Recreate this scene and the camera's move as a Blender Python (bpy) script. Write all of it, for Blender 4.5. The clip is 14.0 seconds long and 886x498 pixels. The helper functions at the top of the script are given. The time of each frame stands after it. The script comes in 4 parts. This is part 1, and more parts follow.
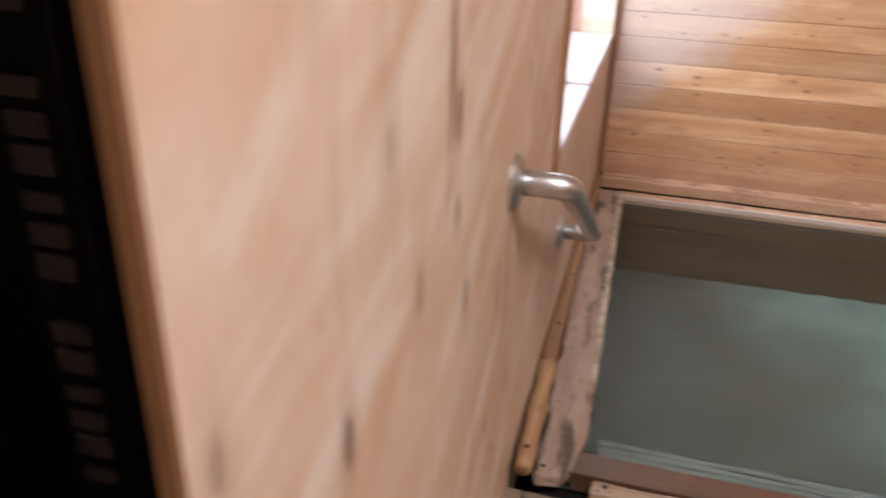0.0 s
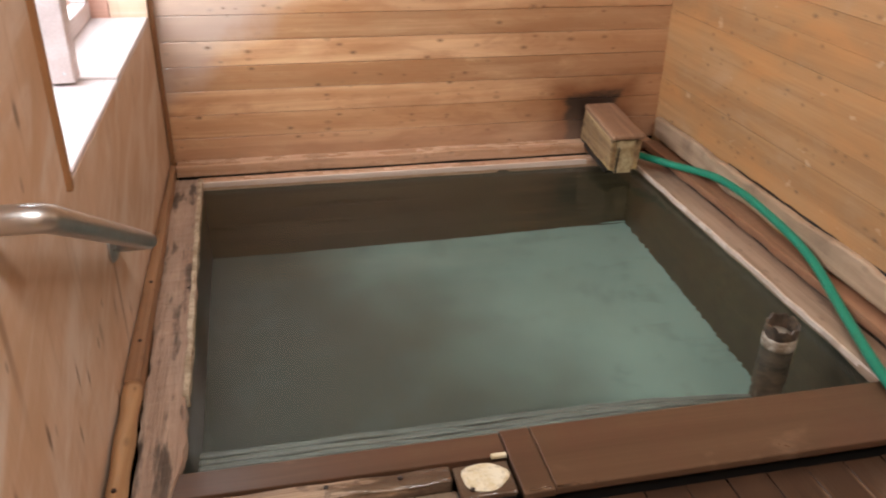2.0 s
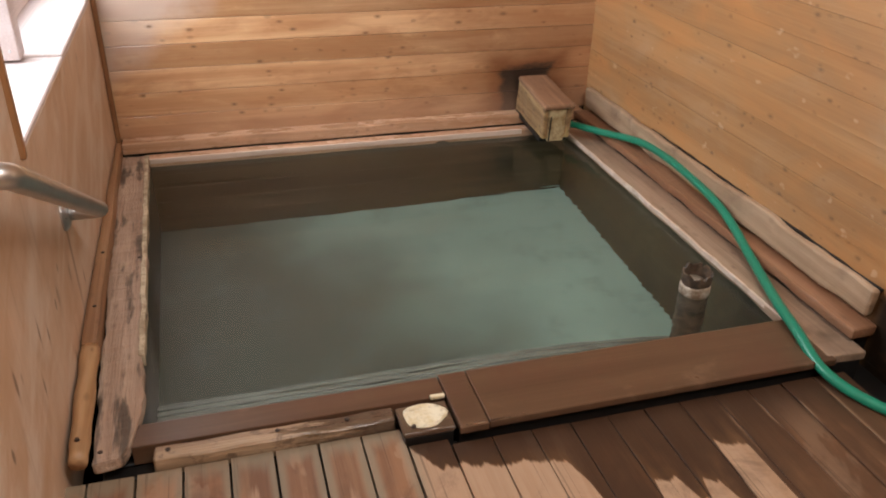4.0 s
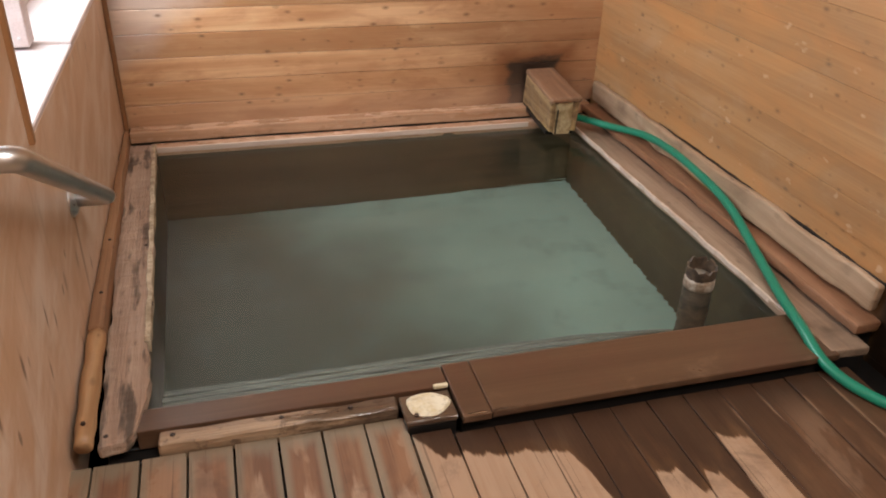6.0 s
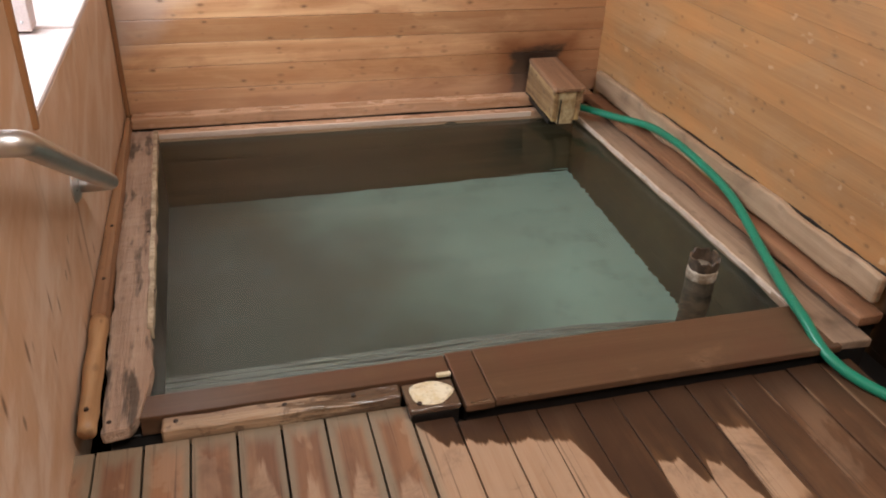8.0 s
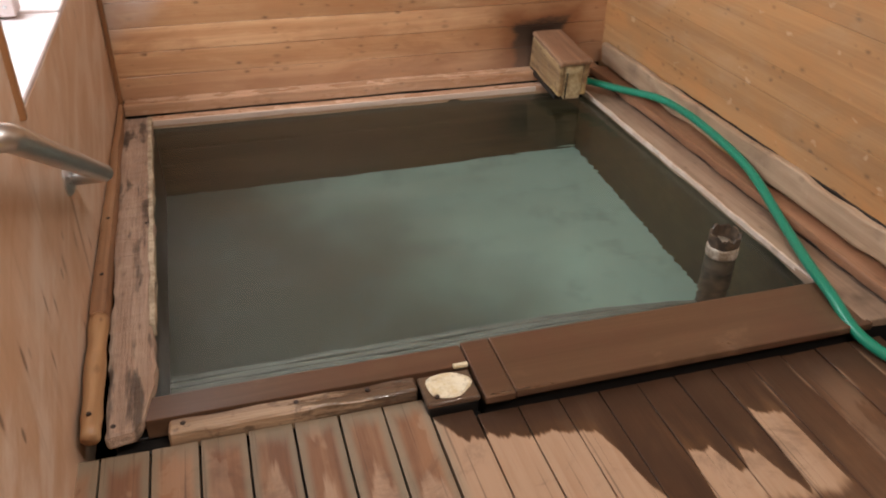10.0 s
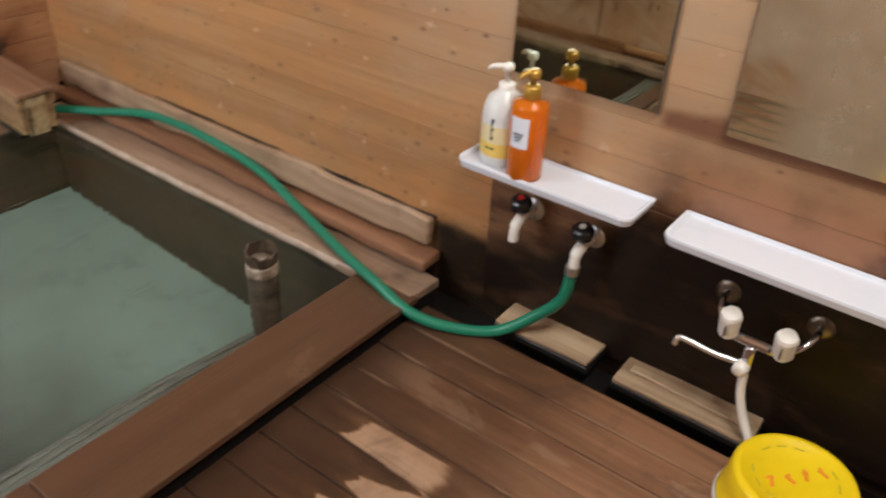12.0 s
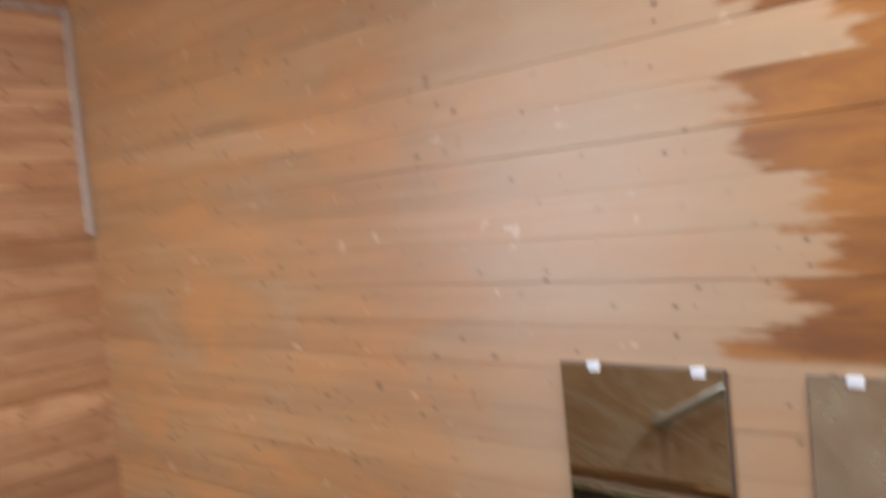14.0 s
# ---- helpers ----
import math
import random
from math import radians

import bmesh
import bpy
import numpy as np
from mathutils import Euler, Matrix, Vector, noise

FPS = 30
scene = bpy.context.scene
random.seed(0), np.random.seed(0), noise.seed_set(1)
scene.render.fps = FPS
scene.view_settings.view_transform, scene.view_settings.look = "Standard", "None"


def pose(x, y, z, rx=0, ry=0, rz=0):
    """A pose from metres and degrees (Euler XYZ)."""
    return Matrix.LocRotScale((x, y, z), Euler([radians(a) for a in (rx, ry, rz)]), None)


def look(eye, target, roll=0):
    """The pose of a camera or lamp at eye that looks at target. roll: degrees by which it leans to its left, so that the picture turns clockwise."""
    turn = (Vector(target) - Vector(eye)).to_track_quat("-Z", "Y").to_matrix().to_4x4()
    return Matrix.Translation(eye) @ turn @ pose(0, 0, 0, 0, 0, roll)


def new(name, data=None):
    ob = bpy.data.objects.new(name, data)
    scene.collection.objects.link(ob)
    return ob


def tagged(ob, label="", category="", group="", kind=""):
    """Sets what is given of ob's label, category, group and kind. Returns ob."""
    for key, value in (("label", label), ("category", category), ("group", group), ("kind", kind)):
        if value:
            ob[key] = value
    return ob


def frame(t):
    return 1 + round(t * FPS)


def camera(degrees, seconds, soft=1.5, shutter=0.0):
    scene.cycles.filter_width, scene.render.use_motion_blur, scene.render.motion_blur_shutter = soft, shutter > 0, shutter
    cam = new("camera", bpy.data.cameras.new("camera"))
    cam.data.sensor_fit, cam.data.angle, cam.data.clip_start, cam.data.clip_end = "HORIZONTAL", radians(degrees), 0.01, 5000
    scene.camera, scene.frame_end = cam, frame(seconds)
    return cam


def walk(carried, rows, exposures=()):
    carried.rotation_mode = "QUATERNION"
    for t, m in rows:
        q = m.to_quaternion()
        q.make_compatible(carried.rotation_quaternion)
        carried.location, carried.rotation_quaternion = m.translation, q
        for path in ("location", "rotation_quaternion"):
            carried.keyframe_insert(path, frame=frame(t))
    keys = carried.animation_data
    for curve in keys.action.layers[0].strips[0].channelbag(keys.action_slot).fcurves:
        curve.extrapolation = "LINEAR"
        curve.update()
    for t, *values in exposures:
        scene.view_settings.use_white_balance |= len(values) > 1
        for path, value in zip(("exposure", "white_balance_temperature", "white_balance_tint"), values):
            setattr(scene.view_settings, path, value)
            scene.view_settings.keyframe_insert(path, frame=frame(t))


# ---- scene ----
cam = camera(58.1, 14.0, soft=1.9, shutter=0.5)
PATH = [
    (0, (0.071, -2.686, 1.066), (-0.393, -0.956, 0.176), 1.7),
    (0.5, (0.122, -2.601, 1.052), (-0.018, -0.823, 0.148), 2.3),
    (1, (0.175, -2.579, 1.054), (0.265, -0.799, 0.145), 1.7),
    (1.5, (0.216, -2.581, 1.063), (0.483, -0.824, 0.147), 1.4),
    (2, (0.246, -2.597, 1.082), (0.641, -0.874, 0.146), 1.4),
    (2.5, (0.252, -2.646, 1.104), (0.741, -0.96, 0.145), 1.8),
    (3, (0.252, -2.697, 1.11), (0.762, -1.024, 0.139), 1.7),
    (3.5, (0.245, -2.727, 1.101), (0.755, -1.055, 0.129), 1.6),
    (6, (0.245, -2.746, 1.092), (0.736, -1.076, 0.106), 2.0),
    (6.5, (0.244, -2.746, 1.093), (0.735, -1.08, 0.101), 2.1),
    (7, (0.241, -2.745, 1.091), (0.734, -1.082, 0.094), 2.3),
    (9.5, (0.225, -2.704, 1.079), (0.715, -1.064, 0.045), 2.8),
    (10, (0.224, -2.66, 1.062), (0.715, -1.034, 0.006), 1.1),
    (10.5, (0.259, -2.632, 1.086), (0.905, -1.083, -0.003), 0.6),
    (11, (0.32, -2.579, 1.104), (1.216, -1.183, -0.012), 0.6),
    (11.5, (0.347, -2.535, 1.088), (1.518, -1.343, -0.011), 2.9),
    (12, (0.375, -2.483, 1.103), (1.738, -1.502, 0.016), 3.0),
    (12.5, (0.406, -2.474, 1.111), (1.881, -1.601, 0.081), 1.8),
    (13, (0.414, -2.477, 1.122), (1.961, -1.613, 0.195), 0.1),
    (13.5, (0.379, -2.449, 1.2), (2.003, -1.469, 0.568), -2.5),
    (13.8, (0.347, -2.408, 1.216), (2.005, -1.324, 0.939), -3.7),
    (14, (0.418, -2.502, 1.252), (1.938, -1.205, 1.156), -5.4),
]
walk(cam, [(t, look(eye, target, roll)) for t, eye, target, roll in PATH],
     exposures=[(0, 0.06, 5700, 10), (1.5, 0.02, 6150, 10), (3, -0.06, 6450, 10), (10, -0.08, 6400, 10), (12.3, -0.24, 6500, 10), (14, -0.26, 5900, 10)])

# ---------------------------------------------------------------- light
world = bpy.data.worlds.new("world")
scene.world = world
world.use_nodes = True
_wn = world.node_tree
_sky = _wn.nodes.new("ShaderNodeTexSky")
_sky.sky_type = "NISHITA"
_sky.sun_disc = False
_sky.sun_elevation, _sky.sun_rotation = radians(48), radians(250)
_wn.links.new(_sky.outputs[0], _wn.nodes["Background"].inputs[0])
_wn.nodes["Background"].inputs[1].default_value = 0.12


def lamp(name, m, w, h, power, colour, spread=180):
    d = bpy.data.lights.new(name, "AREA")
    d.shape, d.size, d.size_y, d.energy, d.color = "RECTANGLE", w, h, power, colour
    d.spread = radians(spread)
    ob = new(name, d)
    ob.matrix_world = m
    return ob


# daylight in the window's opening, and the strip lamp under the ceiling
lamp("window_daylight", look((-0.46, -0.56, 1.22), (0.6, -0.80, 0.55)), 1.15, 1.25, 40, (0.89, 0.96, 1.03))
lamp("ceiling_lamp_light", look((0.90, -2.75, 2.33), (0.90, -2.4, 0)), 1.1, 0.3, 50, (0.98, 0.965, 0.92))


# ---------------------------------------------------------------- node helpers
class Tree:
    """A short way to write node trees."""

    def __init__(self, name):
        self.mat = bpy.data.materials.new(name)
        self.mat.use_nodes = True
        self.t = self.mat.node_tree
        self.bsdf = self.t.nodes["Principled BSDF"]

    def put(self, sock, v):
        if hasattr(v, "is_output"):
            self.t.links.new(v, sock)
        else:
            if isinstance(v, (tuple, list)) and sock.type == "RGBA" and len(v) == 3:
                v = (*v, 1)
            sock.default_value = v

    def node(self, kind, **kw):
        n = self.t.nodes.new(kind)
        for k, v in kw.items():
            setattr(n, k, v)
        return n

    def math(self, op, a, b=0.0, clamp=False):
        n = self.node("ShaderNodeMath", operation=op, use_clamp=clamp)
        self.put(n.inputs[0], a)
        self.put(n.inputs[1], b)
        return n.outputs[0]

    def step(self, v, lo, hi):
        n = self.node("ShaderNodeMapRange", interpolation_type="SMOOTHSTEP")
        self.put(n.inputs[0], v)
        self.put(n.inputs[1], lo)
        self.put(n.inputs[2], hi)
        return n.outputs[0]

    def mix(self, f, a, b, blend="MIX"):
        n = self.node("ShaderNodeMix", data_type="RGBA", blend_type=blend)
        self.put(n.inputs[0], f)
        self.put(n.inputs[6], a)
        self.put(n.inputs[7], b)
        return n.outputs[2]

    def noise(self, vec, scale=1.0, detail=3.0, rough=0.5, dist=0.0):
        n = self.node("ShaderNodeTexNoise")
        self.put(n.inputs["Vector"], vec)
        n.inputs["Scale"].default_value, n.inputs["Detail"].default_value = scale, detail
        n.inputs["Roughness"].default_value, n.inputs["Distortion"].default_value = rough, dist
        return n.outputs[0]

    def cells(self, vec, scale=1.0):
        n = self.node("ShaderNodeTexVoronoi")
        self.put(n.inputs["Vector"], vec)
        n.inputs["Scale"].default_value = scale
        return n.outputs["Distance"]

    def spots(self, vec):
        """Distance to the nearest scattered point, and a random number of that point."""
        n = self.node("ShaderNodeTexVoronoi")
        self.put(n.inputs["Vector"], vec)
        c = self.node("ShaderNodeSeparateColor")
        self.put(c.inputs[0], n.outputs["Color"])
        return n.outputs["Distance"], c.outputs[0]

    def curve(self, v, lo, hi, out_lo, out_hi, points):
        """A line through points as a function of v."""
        n = self.node("ShaderNodeFloatCurve")
        self.put(n.inputs["Value"], self.math("DIVIDE", self.math("SUBTRACT", v, lo), hi - lo))
        c = n.mapping.curves[0]
        rows = [((a - lo) / (hi - lo), (b - out_lo) / (out_hi - out_lo)) for a, b in points]
        c.points[0].location, c.points[1].location = rows[0], rows[-1]
        for r in rows[1:-1]:
            c.points.new(*r)
        for q in c.points:
            q.handle_type = "VECTOR"
        n.mapping.update()
        return self.math("ADD", out_lo, self.math("MULTIPLY", n.outputs[0], out_hi - out_lo))

    def scaled(self, vec, s):
        n = self.node("ShaderNodeMapping")
        self.put(n.inputs[0], vec)
        n.inputs["Scale"].default_value = s
        return n.outputs[0]

    def position(self):
        n = self.node("ShaderNodeNewGeometry")
        return n.outputs["Position"]

    def xyz(self, vec):
        n = self.node("ShaderNodeSeparateXYZ")
        self.put(n.inputs[0], vec)
        return n.outputs

    def random(self):
        return self.node("ShaderNodeObjectInfo").outputs["Random"]

    def own(self):
        """Object coordinates, shifted by the object's random number so that no two pieces are alike."""
        tc = self.node("ShaderNodeTexCoord").outputs["Object"]
        n = self.node("ShaderNodeVectorMath", operation="ADD")
        c = self.node("ShaderNodeCombineXYZ")
        r = self.random()
        for i, k in enumerate((41.0, 17.0, 29.0)):
            self.put(c.inputs[i], self.math("MULTIPLY", r, k))
        self.put(n.inputs[0], tc)
        self.put(n.inputs[1], c.outputs[0])
        return n.outputs[0]

    def bump(self, h, strength=0.3, dist=0.002):
        n = self.node("ShaderNodeBump")
        n.inputs["Strength"].default_value, n.inputs["Distance"].default_value = strength, dist
        self.put(n.inputs["Height"], h)
        self.put(self.bsdf.inputs["Normal"], n.outputs[0])

    def done(self, colour, rough=0.5, metal=0.0, coat=0.0, spec=0.5):
        b = self.bsdf.inputs
        self.put(b["Base Color"], colour)
        self.put(b["Roughness"], rough)
        self.put(b["Metallic"], metal)
        self.put(b["Coat Weight"], coat)
        b["Coat Roughness"].default_value = 0.25
        self.put(b["Specular IOR Level"], spec)
        return self.mat


def wood_base(T, light, dark, knot=(0.12, 0.052, 0.024), axis=0, knots=1.0, var=0.35, kscale=(4.6, 9.0, 9.0)):
    """Grain, knots and board-to-board tone of a piece of wood whose grain runs along its own axis."""
    v = T.own()

    def along(a, c):
        s = [c, c, c]
        s[axis] = a
        return T.scaled(v, s)

    g = T.noise(along(0.9, 16), 1.0, 4, 0.55, 1.2)
    c = T.mix(T.step(g, 0.32, 0.72), dark, light)
    f = T.noise(along(3, 210), 1.0, 2, 0.6)
    c = T.mix(0.45, c, T.mix(f, (0.55, 0.50, 0.45), (1.25, 1.25, 1.25)), "MULTIPLY")
    r = T.random()
    c = T.mix(var, c, T.mix(r, (0.62, 0.55, 0.48), (1.3, 1.3, 1.3)), "MULTIPLY")
    ks = [kscale[1]] * 3
    ks[axis] = kscale[0]
    warp = T.scaled(v, ks)
    k, kr = T.spots(warp)
    k = T.math("ADD", k, T.math("MULTIPLY", T.math("SUBTRACT", T.noise(along(10, 26), 1.0, 3, 0.6), 0.5), 0.08))
    size = T.math("MULTIPLY", T.math("SUBTRACT", kr, 0.60), 0.52)          # some cells have no knot at all
    kk = T.step(T.math("SUBTRACT", k, size), 0.045, -0.045)
    halo = T.math("MULTIPLY", T.step(T.math("SUBTRACT", k, T.math("MULTIPLY", size, 1.8)), 0.10, -0.06), T.step(size, 0.0, 0.05))
    c = T.mix(T.math("MULTIPLY", halo, 0.55 * knots), c, tuple(q * 0.62 for q in dark))
    c = T.mix(T.math("MULTIPLY", kk, 0.62 * knots), c, knot)
    h = T.math("ADD", T.math("MULTIPLY", f, 0.6), g)
    return v, c, h, kk


def wood(name, light, dark, rough=0.5, wet=0.0, axis=0, knots=1.0, var=0.35, bump=0.25, coat=0.0, grime=0.4, kscale=(4.6, 9.0, 9.0)):
    T = Tree(name)
    v, c, h, kk = wood_base(T, light, dark, axis=axis, knots=knots, var=var, kscale=kscale)
    p = T.position()
    s = T.noise(p, 4.0, 4, 0.6)
    c = T.mix(T.math("MULTIPLY", T.step(s, 0.5, 0.8), grime), c, (0.09, 0.055, 0.035))
    T.bump(h, bump)
    ro = T.math("ADD", rough - 0.1, T.math("MULTIPLY", s, 0.2))
    if wet:      # beads and films of water
        ro = T.math("SUBTRACT", ro, T.math("MULTIPLY", T.step(T.noise(T.scaled(p, (9, 22, 22)), 1.0, 3, 0.6), 0.46, 0.56), wet))
    return T.done(c, ro, coat=coat)


# ---------------------------------------------------------------- materials
def m_wall_back():
    T = Tree("cedar_wall_boards")
    v, c, h, kk = wood_base(T, (0.66, 0.405, 0.225), (0.50, 0.262, 0.125), knots=1.0, var=0.62, knot=(0.10, 0.042, 0.018))
    p = T.position()
    x, y, z = T.xyz(p)
    n = T.noise(p, 5.0, 4, 0.6)
    mo = T.noise(T.scaled(p, (5, 5, 16)), 1.0, 5, 0.62, 0.5)
    c = T.mix(T.math("MULTIPLY", T.step(mo, 0.44, 0.70), 0.50), c, (0.36, 0.150, 0.058))
    c = T.mix(T.math("MULTIPLY", T.step(mo, 0.44, 0.26), 0.40), c, (0.72, 0.47, 0.25))
    # reddish stain above the spout, with the corner's dimmer light painted in
    sm = T.math("MULTIPLY", T.step(T.math("ADD", x, T.math("MULTIPLY", mo, 0.5)), 1.10, 1.62), T.step(z, 0.75, 0.25))
    c = T.mix(T.math("MULTIPLY", sm, 0.62), c, (0.25, 0.105, 0.045))
    # rusty black scorch of the hot water round the spout, wet lowest boards
    na = T.noise(T.scaled(p, (9, 9, 20)), 1.0, 4, 0.6)
    dx = T.math("SUBTRACT", T.math("ABSOLUTE", T.math("SUBTRACT", x, 1.435)), 0.072)
    dz = T.math("SUBTRACT", z, 0.178)
    d = T.math("ADD", T.math("MAXIMUM", dx, dz), T.math("MULTIPLY", T.math("SUBTRACT", na, 0.5), 0.10))
    c = T.mix(T.math("MULTIPLY", T.step(d, 0.150, 0.03), 0.80), c, (0.17, 0.058, 0.018))
    c = T.mix(T.math("MULTIPLY", T.step(d, 0.048, 0.014), 0.92), c, (0.018, 0.012, 0.009))
    # whitish window glare, painted into the colour of the upper left boards
    glare = T.math("SUBTRACT", z, T.math("ADD", 0.16, T.math("ADD", T.math("MULTIPLY", x, 0.75), T.math("MULTIPLY", n, 0.26))))
    c = T.mix(T.math("MULTIPLY", T.math("MULTIPLY", T.step(glare, -0.04, 0.13), T.step(x, 0.62, 0.2)), 0.55), c, T.mix(kk, (0.56, 0.47, 0.42), (0.25, 0.17, 0.13)))
    w = T.step(T.math("ADD", z, T.math("MULTIPLY", n, 0.12)), 0.24, 0.08)
    c = T.mix(T.math("MULTIPLY", w, 0.42), c, (0.34, 0.20, 0.135))
    T.bump(h, 0.2)
    return T.done(c, T.math("ADD", 0.26, T.math("MULTIPLY", n, 0.25)), coat=0.55)


def soaked_height(T, p, y, z):
    """Height above the ragged upper edge of the soaked black wood."""
    low = T.math("MULTIPLY", T.math("MAXIMUM", T.math("SUBTRACT", -1.60, y), 0.0), 0.15)
    high = T.math("MULTIPLY", T.math("MAXIMUM", T.math("SUBTRACT", -1.80, y), 0.0), 0.75)
    lim = T.math("MINIMUM", T.math("ADD", 0.125, T.math("ADD", low, high)), 0.345)
    rag = T.math("MULTIPLY", T.math("SUBTRACT", T.noise(T.scaled(p, (5, 5, 12)), 1.0, 4, 0.55), 0.5), 0.11)
    return T.math("SUBTRACT", z, T.math("ADD", lim, rag))


def m_tapboard():
    T = Tree("stained_tap_board")
    v, c, h, kk = wood_base(T, (0.225, 0.118, 0.060), (0.140, 0.066, 0.034), axis=1, knots=0.7, var=0.1)
    p = T.position()
    x, y, z = T.xyz(p)
    n = T.noise(T.scaled(p, (8, 6, 14)), 1.0, 5, 0.62)
    c = T.mix(T.math("MULTIPLY", T.step(n, 0.46, 0.64), 0.7), c, (0.045, 0.018, 0.010))
    e = soaked_height(T, p, y, z)
    k = T.step(e, 0.05, -0.05)
    c = T.mix(T.math("MULTIPLY", k, 0.96), c, T.mix(T.step(n, 0.48, 0.70), (0.006, 0.004, 0.003), (0.040, 0.020, 0.010)))
    T.bump(T.math("ADD", h, n), 0.35, 0.003)
    return T.done(c, T.math("ADD", 0.34, T.math("MULTIPLY", n, 0.2)), spec=0.2)


def m_wall_right():
    T = Tree("bleached_and_stained_wall_boards")
    v, c, h, kk = wood_base(T, (0.44, 0.245, 0.108), (0.35, 0.180, 0.074), knots=1.0, var=0.30, knot=(0.11, 0.052, 0.026), kscale=(5.0, 9.0, 9.0))
    p = T.position()
    x, y, z = T.xyz(p)
    n = T.noise(p, 6.0, 4, 0.6)
    nb = T.noise(T.scaled(p, (2, 4, 25)), 1.0, 4, 0.6)
    r = T.random()
    # greyed, rubbed wood round the mirrors
    g = T.math("MULTIPLY", T.step(T.math("ADD", y, T.math("MULTIPLY", n, 0.3)), -1.0, -1.65), T.step(z, 0.25, 0.7))
    c = T.mix(T.math("MULTIPLY", g, 0.62), c, T.mix(kk, (0.47, 0.345, 0.225), (0.11, 0.06, 0.034)))
    big = T.noise(T.scaled(p, (3, 3, 7)), 1.0, 4, 0.6, 0.7)
    c = T.mix(T.math("MULTIPLY", T.step(big, 0.40, 0.80), T.math("SUBTRACT", 0.72, T.math("MULTIPLY", g, 0.42))), c, (0.48, 0.205, 0.062))
    c = T.mix(T.math("MULTIPLY", T.step(big, 0.48, 0.22), 0.40), c, (0.43, 0.30, 0.19))
    sp = T.step(T.noise(T.scaled(p, (16, 16, 26)), 1.0, 2, 0.5), 0.68, 0.76)
    c = T.mix(T.math("MULTIPLY", sp, 0.45), c, (0.62, 0.46, 0.32))
    # the old unwashed varnish keeps its orange brown, with a ragged edge at each board
    e = T.math("ADD", y, T.math("ADD", T.math("MULTIPLY", r, 0.24), T.math("MULTIPLY", nb, 0.40)))
    hi = T.math("MULTIPLY", T.step(e, -1.768, -1.818), T.step(z, 0.955, 0.975))
    far = T.step(T.math("ADD", y, T.math("MULTIPLY", nb, 0.05)), -2.37, -2.41)
    o = T.math("MAXIMUM", hi, far)
    vn = T.noise(T.scaled(p, (3, 3, 16)), 1.0, 4, 0.6, 0.5)
    c = T.mix(T.math("MULTIPLY", o, 0.92), c, T.mix(T.step(vn, 0.3, 0.7), (0.165, 0.052, 0.007), (0.36, 0.140, 0.020)))
    c = T.mix(T.math("MULTIPLY", T.math("MULTIPLY", far, T.step(z, 1.15, 0.85)), 0.9), c, (0.060, 0.020, 0.008))
    # black wet wood behind the taps, rising away from the bath
    e2 = soaked_height(T, p, y, z)
    k = T.math("MULTIPLY", T.step(e2, 0.025, -0.03), T.step(y, -1.44, -1.53))
    half = T.math("MULTIPLY", T.step(e2, 0.27, 0.02), T.step(y, -1.90, -2.06))
    c = T.mix(T.math("MULTIPLY", half, 0.88), c, T.mix(T.step(n, 0.35, 0.65), (0.060, 0.022, 0.011), (0.27, 0.115, 0.058)))
    # red water stain below and between the mirrors
    rs = T.math("MULTIPLY", T.math("MULTIPLY", T.step(T.math("ADD", z, T.math("MULTIPLY", n, 0.06)), 0.60, 0.575), T.step(z, 0.505, 0.53)), T.step(y, -1.98, -2.02))
    c = T.mix(T.math("MULTIPLY", rs, 0.8), c, (0.12, 0.036, 0.016))
    dk = T.noise(T.scaled(p, (10, 9, 22)), 1.0, 5, 0.65)
    c = T.mix(T.math("MULTIPLY", k, 0.97), c, T.mix(T.step(dk, 0.50, 0.72), (0.006, 0.004, 0.003), (0.045, 0.022, 0.011)))
    T.bump(h, 0.2)
    return T.done(c, T.math("ADD", 0.44, T.math("MULTIPLY", k, 0.06)), coat=T.math("SUBTRACT", 0.14, T.math("MULTIPLY", k, 0.14)), spec=T.math("SUBTRACT", 0.5, T.math("MULTIPLY", k, 0.32)))


# the plywood's larger knots and splits: along the wall, height, half width, half height
KNOTS = ((-1.985, 0.848, 0.013, 0.03), (-2.012, 0.896, 0.01, 0.085), (-1.928, 0.620, 0.007, 0.034), (-2.272, 0.688, 0.012, 0.032), (-1.978, 0.745, 0.007, 0.02), (-1.545, 0.836, 0.007, 0.018), (-1.766, 0.313, 0.006, 0.02), (-1.414, 0.709, 0.008, 0.02), (-1.413, 0.255, 0.004, 0.022), (-1.355, 0.21, 0.004, 0.016), (-1.607, 0.287, 0.005, 0.022), (-1.464, 0.172, 0.004, 0.018), (-1.184, 0.035, 0.004, 0.016), (-0.923, 0.085, 0.004, 0.016))


